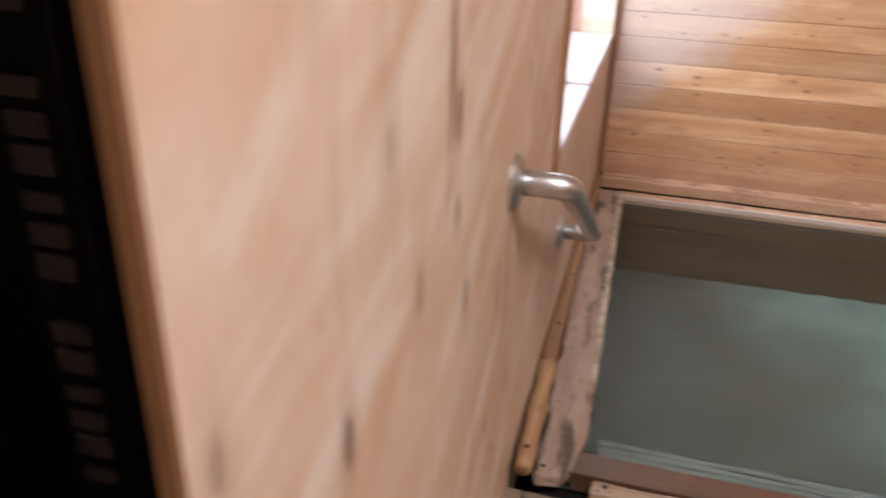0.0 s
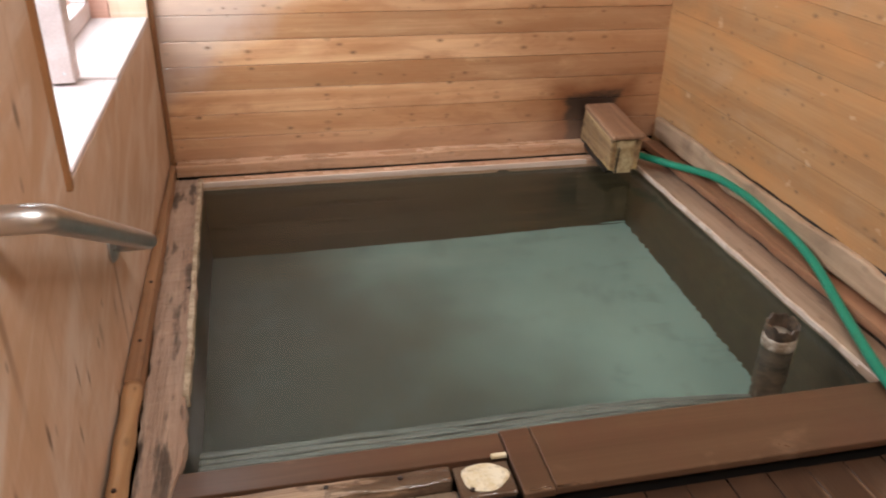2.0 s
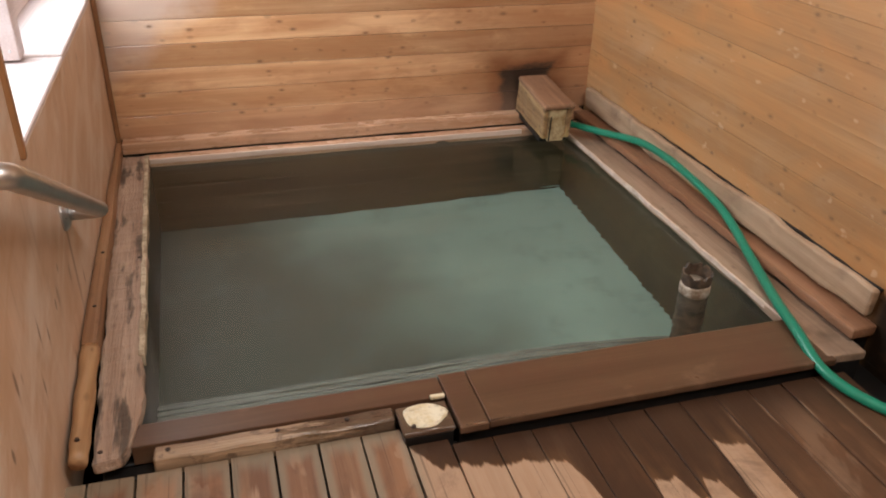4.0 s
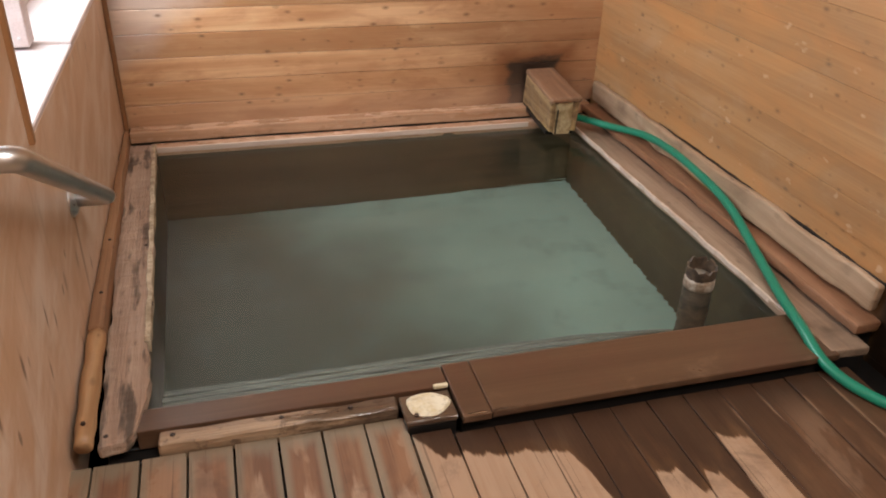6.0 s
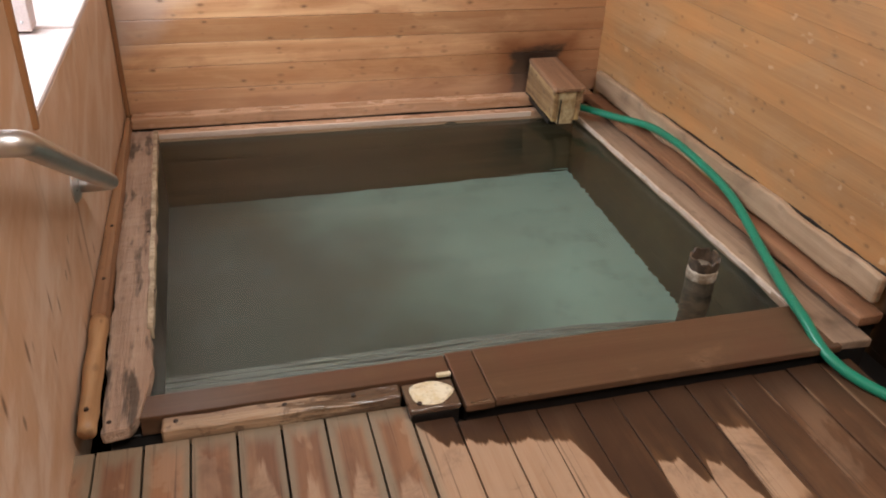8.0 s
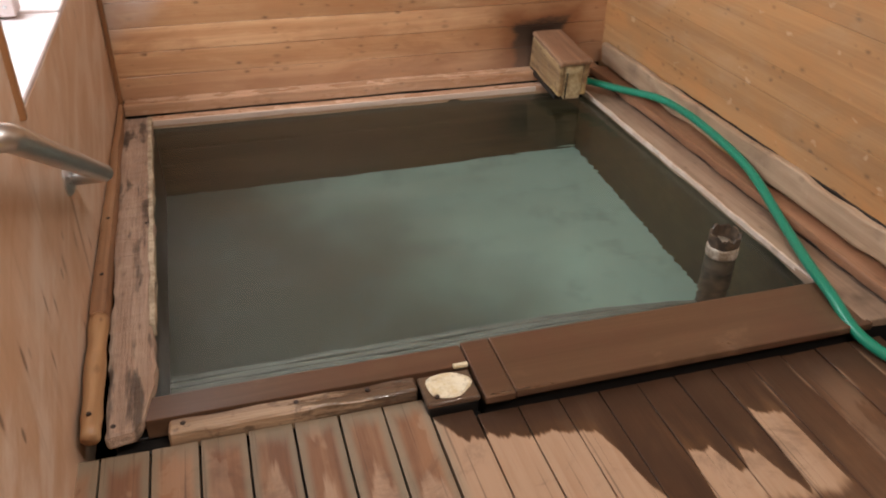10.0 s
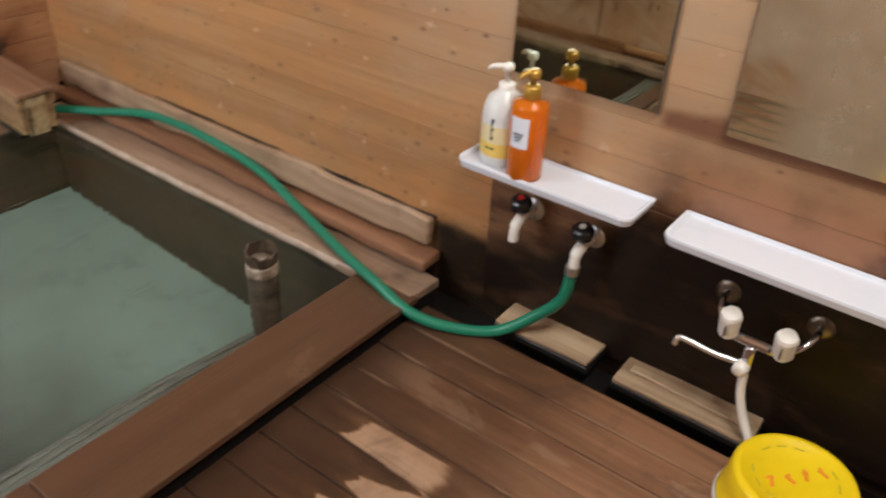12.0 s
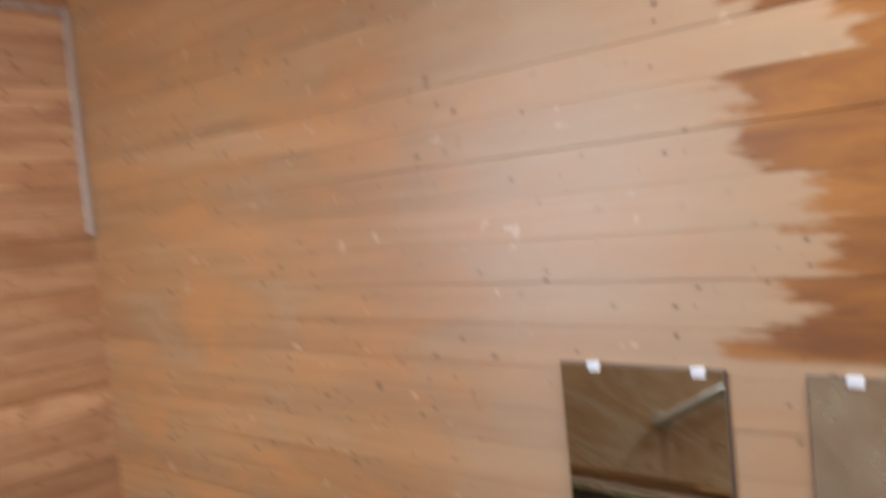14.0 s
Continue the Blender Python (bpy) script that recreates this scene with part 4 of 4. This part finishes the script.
part("cuff", move(turned([(0.0150, -0.010), (0.0158, -0.006), (0.0158, 0.006), (0.0150, 0.010)], 18), pose(1.621, -1.9125, 0.199, 0, 2)), M_STEEL, hose, "steel hose clamp")


def handrail():
    ob = empty("handrail", (XL, -1.2, 0.4), "brushed steel sloping grab rail on the wall", "rail")
    # from flange to flange, both ends bent to the wall
    y0, z0, y1, z1, out = -0.465, 0.262, 0.200, -0.108, 0.078
    A, B = Vector((0, y0, z0)), Vector((0, y1, z1))
    X = Vector((out, 0, 0))
    d = (B - A).normalized()
    line = [A + X * 0.05]
    for corner, into, out_of, rad in ((A + X, X.normalized(), d, 0.026), (B + X, d, -X.normalized(), 0.024)):
        p0, p2 = corner - into * rad, corner + out_of * rad
        line += [(1 - t) ** 2 * p0 + 2 * t * (1 - t) * corner + t * t * p2 for t in (k / 8 for k in range(9))]
    line.append(B + X * 0.05)
    part("tube", tube(line, 0.0185, 20, smooth_path=False), M_STEEL, ob, smooth=True)
    for q in (A, B):
        part("flange", move(turned([(0.040, 0.001), (0.040, 0.005), (0.031, 0.012), (0.018, 0.015)], 28), pose(0, q.y, q.z, 0, 90)), M_STEEL, ob, "round wall flange")
        for k in range(3):
            part("screw", move(turned([(0.0045, 0), (0.004, 0.002), (0.002, 0.003)], 8), pose(0.009, q.y + 0.029 * math.cos(2.1 * k + 1), q.z + 0.029 * math.sin(2.1 * k + 1), 0, 68)), M_CHROME, bpy.data.objects[[o.name for o in ob.children if o.name.startswith("flange")][-1]])


handrail()


# ---------------------------------------------------------------- washing place on the right wall
def shelf(y, length, name_label):
    ob = empty("wall_shelf", (XR, y, 0.372), name_label, "shelf", "wall shelves")
    bm = bmesh.new()
    # rounded tray outline, back edge on the wall
    def ring(inset, z):
        r, out = 0.022 - inset * 0.4, []
        d, L = 0.118 - inset, length / 2 - inset
        for cx, cy, a0 in ((-d + r, L - r, 90), (-d + r, -L + r, 180)):
            for k in range(6):
                a = radians(a0 + 90 * k / 5)
                out.append((cx + r * math.cos(a), cy + r * math.sin(a), z))
        out.append((-0.002 - inset * 0.3, -L, z))
        out.append((-0.002 - inset * 0.3, L, z))
        return [bm.verts.new(q) for q in out]
    rings = [ring(0.016, -0.022), ring(0.004, -0.016), ring(0.0, -0.002), ring(0.001, 0.003), ring(0.006, 0.003), ring(0.012, -0.004)]
    for a, b in zip(rings, rings[1:]):
        for k in range(len(a)):
            bm.faces.new((a[k], a[(k + 1) % len(a)], b[(k + 1) % len(a)], b[k]))
    bm.faces.new(rings[0])
    bm.faces.new(rings[-1])
    part("tray", bm, M_CERAMIC, ob, smooth=False)
    for s in (-1, 1):
        part("bracket", box(-0.05, -0.003, s * length * 0.32 - 0.008, s * length * 0.32 + 0.008, -0.045, -0.023, 0.003), M_WHITE, ob)
    return ob


shelf(-1.829, 0.395, "white plastic shelf holding two pump bottles")
shelf(-2.287, 0.40, "empty white plastic shelf above the mixer")


structure("trim_tap_backboard", box(XR - 0.007, XR - 0.0012, -2.62, -1.657, -0.03, 0.349, 0.001), M_TAPBOARD, "dark wet backing board behind the taps", "trim")


def mirror(y0, y1, z0, z1, label, glass):
    ob = empty("mirror", (XR, (y0 + y1) / 2, z0), label, "mirror", "mirrors")
    L, H = (y1 - y0) / 2, z1 - z0
    part("glass", box(-0.011, -0.006, -L, L, 0, H, 0.0008), glass, ob)
    part("backing", box(-0.0055, -0.001, -L - 0.003, L + 0.003, -0.003, H + 0.002, 0.001), M_DARKFRAME, ob, "dark backing edge")
    for s in (-0.72, 0.55):
        part("clip", box(-0.015, -0.002, s * L - 0.012, s * L + 0.012, H - 0.012, H + 0.006, 0.002), M_CERAMIC, ob, "white top clip")


mirror(-1.995, -1.682, 0.542, 0.944, "rectangular frameless mirror in dark backing", M_MIRROR)
mirror(-2.425, -2.125, 0.540, 0.944, "tarnished rectangular mirror with worn edges", M_FOGGED)


def bottle_clear():
    ob = empty("pump_bottle", (1.645, -1.703, 0.369), "milky white pump bottle with yellow liquid", "bottle")
    part("body", turned([(0.040, 0), (0.043, 0.004), (0.0445, 0.03), (0.0445, 0.100), (0.042, 0.120), (0.034, 0.139), (0.019, 0.150), (0.0165, 0.156)], 28), M_MILK, ob, smooth=True)
    part("liquid", turned([(0.0446, 0.022), (0.0451, 0.032), (0.0451, 0.052)], 28, False), M_SOAP, ob, "yellow soap seen through the wall", True)
    part("liquid", turned([(0.0451, 0.0525), (0.0451, 0.088)], 28, False), M_PALESOAP, ob, "pale yellow soap film", True)
    part("collar", turned([(0.0165, 0.150), (0.0170, 0.152), (0.0170, 0.166), (0.010, 0.168)], 20), M_WHITE, ob, "white screw collar", True)
    part("pump", joined(turned([(0.005, 0.165), (0.005, 0.190), (0.011, 0.191), (0.0115, 0.201), (0.009, 0.205)], 16),
                        tube([(0, 0, 0.198), (-0.008, 0.014, 0.199), (-0.015, 0.028, 0.196), (-0.018, 0.034, 0.191)], [0.0055] * 12 + [0.0048] * 8 + [0.0035] * 5, 10)), M_WHITE, ob, "white pump head", True)
    for i in range(5):
        part("lettering", box(-0.0455, -0.0435, -0.005 + (i % 2) * 0.003, 0.001, 0.060 + i * 0.009, 0.067 + i * 0.009, 0), M_INK, ob)
    part("lettering", box(-0.0458, -0.0435, -0.010, 0.010, 0.040, 0.0425, 0), M_INK, ob)


def bottle_orange():
    ob = empty("pump_bottle", (1.618, -1.776, 0.369), "transparent orange pump bottle with a gold pump", "bottle")
    part("body", turned([(0.031, 0), (0.0335, 0.003), (0.0335, 0.136), (0.031, 0.144), (0.014, 0.149), (0.0135, 0.153)], 28), M_ORANGE, ob, smooth=True)
    part("liquid", turned([(0.030, 0.006), (0.030, 0.120)], 24), M_ORANGELIQ, ob, "orange shampoo", True)
    bm = bmesh.new()
    R = 0.0340
    pts = [[bm.verts.new((R * math.cos(a), R * math.sin(a), z)) for z in (0.066, 0.124)] for a in (radians(148 + 64 * k / 8) for k in range(9))]
    for a, b in zip(pts, pts[1:]):
        bm.faces.new((a[0], b[0], b[1], a[1]))
    lab = part("label", bm, M_CERAMIC, ob, "white paper label", True)
    for i in range(3):
        part("lettering", box(-0.0352, -0.0340, -0.010 + 0.003 * i, 0.010 - 0.002 * i, 0.092 - i * 0.006, 0.0945 - i * 0.006, 0), M_INK, lab)
    part("collar", turned([(0.0150, 0.151), (0.0160, 0.153), (0.0160, 0.170), (0.013, 0.175), (0.006, 0.176)], 20), M_GOLD, ob, "gold collar", True)
    part("pump", joined(turned([(0.005, 0.172), (0.005, 0.186), (0.012, 0.188), (0.0125, 0.198), (0.009, 0.203)], 16),
                        tube([(0, 0, 0.196), (-0.010, 0.005, 0.198), (-0.020, 0.010, 0.195), (-0.025, 0.012, 0.190)], [0.006] * 12 + [0.0055] * 8 + [0.004] * 5, 10)), M_GOLD, ob, "gold pump head", True)
    return ob


def m_milk():
    T = Tree("milky_plastic")
    b = T.bsdf.inputs
    b["Transmission Weight"].default_value, b["Roughness"].default_value = 0.25, 0.30
    b["Base Color"].default_value = (0.82, 0.83, 0.82, 1)
    return T.mat


M_MILK, M_ORANGE = m_milk(), m_clear("orange_clear_plastic", (1.0, 0.27, 0.015), 0.05)
M_ORANGE.node_tree.nodes["Principled BSDF"].inputs["Transmission Weight"].default_value = 0.55
M_ORANGELIQ = m_clear("orange_liquid", (1.0, 0.27, 0.012), 0.12, 1.36)
M_ORANGELIQ.node_tree.nodes["Principled BSDF"].inputs["Transmission Weight"].default_value = 0.28
M_SOAP = plain("yellow_soap", (0.80, 0.58, 0.14), 0.3, 0, 0.1)
M_PALESOAP = plain("pale_soap", (0.78, 0.68, 0.40), 0.3, 0, 0.1)
M_INK = plain("dark_print", (0.05, 0.045, 0.04), 0.5)
M_GOLD = plain("gold_plastic", (0.46, 0.27, 0.05), 0.3, 0.5, 0.1)
bottle_clear()
bottle_orange().scale = (1.08, 1.08, 1.08)


def tap(y, hot):
    ob = empty("wall_tap", (XR, y, 0.255 if hot else 0.245), "white wall tap with a black knob" + (" and a red hot mark" if hot else " feeding the hose"), "tap", "wall taps")
    part("flange", move(turned([(0.028, 0.001), (0.028, 0.006), (0.018, 0.012)], 24), pose(0, 0, 0, 0, -90)), M_STEEL, ob, smooth=True)
    part("body", tube([(-0.008, 0, 0), (-0.045, 0, 0.002), (-0.068, 0, -0.004), (-0.078, 0, -0.016), (-0.080, 0.001, -0.046)], [0.012] * 12 + [0.0125] * 12 + [0.011] * 9, 14), M_WHITE, ob, smooth=True)
    part("neck", move(turned([(0.008, 0), (0.008, 0.014)], 14), pose(-0.058, 0, 0.010)), M_STEEL, ob)
    bm = turned([(0.012, 0.0), (0.021, 0.004), (0.023, 0.014), (0.020, 0.026), (0.010, 0.030)], 28)
    for v in bm.verts:
        k = 1 + 0.07 * math.cos(7 * math.atan2(v.co.y, v.co.x))
        v.co.x *= k
        v.co.y *= k
    kn = part("knob", move(bm, pose(-0.060, 0, 0.022, 0, -12)), M_KNOB, ob, "black ribbed knob", True)
    part("cap", move(turned([(0.0075, 0), (0.0075, 0.002)], 14), pose(-0.0662, 0, 0.0515, 0, -12)), M_REDCAP if hot else M_WHITE, kn, "red mark" if hot else "pale mark")


tap(-1.768, True)
tap(-1.914, False)


M_DULL = plain("tarnished_chrome", (0.20, 0.17, 0.14), 0.35, 1.0, 0.2)
M_SPOUTCHROME = plain("bright_chrome", (0.90, 0.90, 0.92), 0.36, 1.0, 0.03)


def mixer():
    ob = empty("shower_mixer", (XR, -2.287, 0.207), "chrome two-handle mixer with white knobs and spout", "mixer tap")
    for s, h in ((0.085, "hot"), (-0.085, "cold")):
        part("flange", move(turned([(0.026, 0.001), (0.026, 0.006), (0.017, 0.011)], 24), pose(0, s, 0.036, 0, -90)), M_DULL, ob, "tarnished wall flange", smooth=True)
        part("arm", tube([(-0.006, s, 0.036), (-0.035, s, 0.032), (-0.062, s * 0.8, 0.012), (-0.075, s * 0.35, 0.0), (-0.077, 0, 0)], 0.0068, 14), M_CHROME, ob, smooth=True)
        bm = turned([(0.014, -0.002), (0.0185, 0.002), (0.0205, 0.046), (0.0180, 0.053), (0.007, 0.055)], 24)
        for v in bm.verts:
            v.co.y *= 0.93 + 0.06 * math.cos(4 * math.atan2(v.co.y, v.co.x))
        k = part("knob", move(bm, pose(-0.088, s * 0.58, 0.006, 0, -14)), M_WHITE, ob, "white plastic handle", False)
        part("mark", box(-0.1165, -0.1080, s * 0.58 - 0.0012, s * 0.58 + 0.0012, 0.014, 0.050, 0), M_INK, k)
    part("body", tube([(-0.077, 0.045, 0), (-0.077, -0.045, 0)], 0.0115, 18, 4), M_CHROME, ob, smooth=True)
    part("diverter", move(turned([(0.012, 0), (0.0145, 0.004), (0.0135, 0.022), (0.006, 0.025)], 20), pose(-0.085, 0.008, -0.050, 0, -90)), M_WHITE, ob, "white diverter knob", True)
    part("outlet", tube([(-0.079, 0.004, -0.008), (-0.081, 0.004, -0.030), (-0.081, 0.004, -0.062)], 0.013, 14), M_CHROME, ob, smooth=True)
    part("spout", tube([(-0.090, 0.015, -0.045), (-0.100, 0.060, -0.041), (-0.106, 0.115, -0.033), (-0.108, 0.128, -0.036), (-0.108, 0.131, -0.052)], 0.0058, 12), M_SPOUTCHROME, ob, smooth=True)
    part("shower_hose", tube([(-0.081, 0.004, -0.060), (-0.082, -0.004, -0.12), (-0.088, -0.030, -0.18), (-0.10, -0.08, -0.245), (-0.105, -0.17, -0.262), (-0.10, -0.26, -0.235),
                              (-0.09, -0.325, -0.12), (-0.085, -0.335, 0.08), (-0.082, -0.31, 0.28), (-0.078, -0.275, 0.55), (-0.06, -0.26, 0.85), (-0.055, -0.258, 0.95)], 0.0085, 12, 9), M_WHITE, ob, "white ribbed shower hose", True)
    part("hose_holder", box(-0.07, -0.002, -0.275, -0.241, 0.94, 0.975, 0.004), M_WHITE, ob)


mixer()


def bowl_profile():
    return [(0.116, 0), (0.118, 0.006), (0.114, 0.009), (0.110, 0.045), (0.106, 0.074), (0.102, 0.081), (0.092, 0.083), (0.089, 0.080), (0.010, 0.079)]


def basin(x, y, z=ZF + 0.002):
    ob = empty("wash_basin", (x, y, z), "yellow plastic wash basin turned upside down", "basin", "wash basins")
    part("bowl", turned(bowl_profile(), 48), M_YELLOW, ob, smooth=True)
    for i, (dx, dy, w, h) in enumerate(((-0.035, 0.030, 0.012, 0.012), (-0.012, 0.006, 0.010, 0.014), (0.014, -0.014, 0.011, 0.012), (0.038, -0.036, 0.010, 0.012))):
        part("printed_mark", joined(move(box(-w, w, -h / 4, h / 4, 0.0795, 0.0808, 0), pose(dx, dy, 0, 0, 0, 20 + 50 * (i % 2))),
                                    move(box(-w * 0.6, w * 0.6, -h / 5, h / 5, 0.0797, 0.0806, 0), pose(dx + 0.006, dy + 0.006, 0, 0, 0, -45 + 30 * i))), M_RED, ob, "faded red mark")
    for i in range(14):              # worn ring of small print
        a = radians(12 + 25 * i)
        if i % 5 != 3:
            part("printed_mark", move(box(-0.009, 0.009, -0.0014, 0.0014, 0.0795, 0.0806, 0), pose(0.071 * math.cos(a), 0.071 * math.sin(a), 0, 0, 0, 90 + 12 + 25 * i)), M_PRINT, ob, "rubbed ring of print")
    return ob


M_PRINT = plain("rubbed_olive_print", (0.52, 0.42, 0.03), 0.4, 0, 0.15)
low = empty("dish", (1.519, -2.431, ZF + 0.002), "shallow white plastic dish under the yellow basin", "dish")
part("bowl", turned([(r * 1.02, z * 0.30) for r, z in bowl_profile()], 48), M_WHITE, low, smooth=True)
basin(1.519, -2.433, ZF + 0.008)
basin(0.40, -2.38)


def block(y0, y1, tilt):
    ob = empty("wooden_block", (1.655, (y0 + y1) / 2, ZF), "pale worn wooden block by the wall", "block", "wooden blocks")
    L = (y1 - y0) / 2
    part("board", worn(box(-0.045, 0.043, -L, L, 0.019, 0.030, 0.004, 2), 8, 0.006, 10, 1, y0), M_PALE, ob, "pale board top")
    part("foot", box(-0.047, 0.043, -L - 0.002, L + 0.002, 0, 0.0185, 0.003), M_BLACK, ob)
    if tilt:
        part("splinter", worn(box(-0.012, 0.012, -L + 0.01, L - 0.02, 0.030, 0.038, 0.003), 8, 0.005, 14, 1), M_PALE, ob)


block(-1.985, -1.750, False)
block(-2.335, -2.045, True)


# ---------------------------------------------------------------- boards of walls and floor
def board_mesh(length, height, thick, mat, chamfer=0.0014, gap=0.0009):
    """A board lying along x, its face towards -y, its foot at z = 0."""
    bm = bmesh.new()
    c, h, L, t = chamfer, height - gap, length / 2, thick
    prof = [(0, 0), (-t + c, 0), (-t, c), (-t, h - c), (-t + c, h), (0, h)]
    ends = [[bm.verts.new((s * L, y, z)) for y, z in prof] for s in (-1, 1)]
    n = len(prof)
    for k in range(n):
        bm.faces.new((ends[0][k], ends[0][(k + 1) % n], ends[1][(k + 1) % n], ends[1][k]))
    bm.faces.new(ends[0])
    bm.faces.new(ends[1][::-1])
    return mesh_of(bm, mat)


PITCH = 0.083
wn = bpy.data.objects["wall_north"]
we = bpy.data.objects["wall_east"]
me_b = board_mesh(XR - XL + 0.02, PITCH, 0.022, M_BACK, 0.0022)
me_r = board_mesh(-YF + YB + 0.02, PITCH, 0.018, M_RIGHT, 0.0005, 0.0004)
for i in range(29):
    z = 0.030 + i * PITCH
    if z + PITCH > ZC:
        break
    j = random.uniform(-0.0012, 0.0012)
    ob = part("board", me_b, None, wn, m=pose((XL + XR) / 2, YB + 0.024 + j, z))
for i in range(-2, 29):
    z = 0.030 + i * PITCH - 0.012
    if z + PITCH > ZC:
        break
    j = random.uniform(-0.0012, 0.0012)
    part("board", me_r, None, we, m=pose(XR + 0.0185 + j, (YF + YB) / 2, z, 0, 0, -90))

deck = structure("floor", box(XL - 0.85, XR - 0.1, YF + 0.01, -1.545, ZF - 0.05, ZF - 0.024, 0), M_BLACK, "worn wet brown plank deck", "floor")
PW = 0.0868
me_p = None
for i in range(-1, 20):
    x = -0.0250 + PW * i
    if x + PW / 2 > XR - 0.055:
        break
    y1 = -1.507 if x < 0.53 else (-1.560 if x < 0.66 else -1.576)
    L = y1 - YF - 0.02
    g = 0.0023 if x < 0.62 else 0.0013         # swollen tight where it stays wet
    left = PW / 2 - g if i >= 0 else 0.008        # the plank by the wall is ripped narrow
    bm = worn(box(-L / 2, L / 2, -PW / 2 + g, left, -0.022, 0, 0.0004), 14, 0.0014, 6, 0, i)
    part("plank", bm, M_FLOOR, deck, m=pose(x, (y1 + YF + 0.02) / 2, ZF + random.uniform(-0.0015, 0.0015), 0, 0, 90))
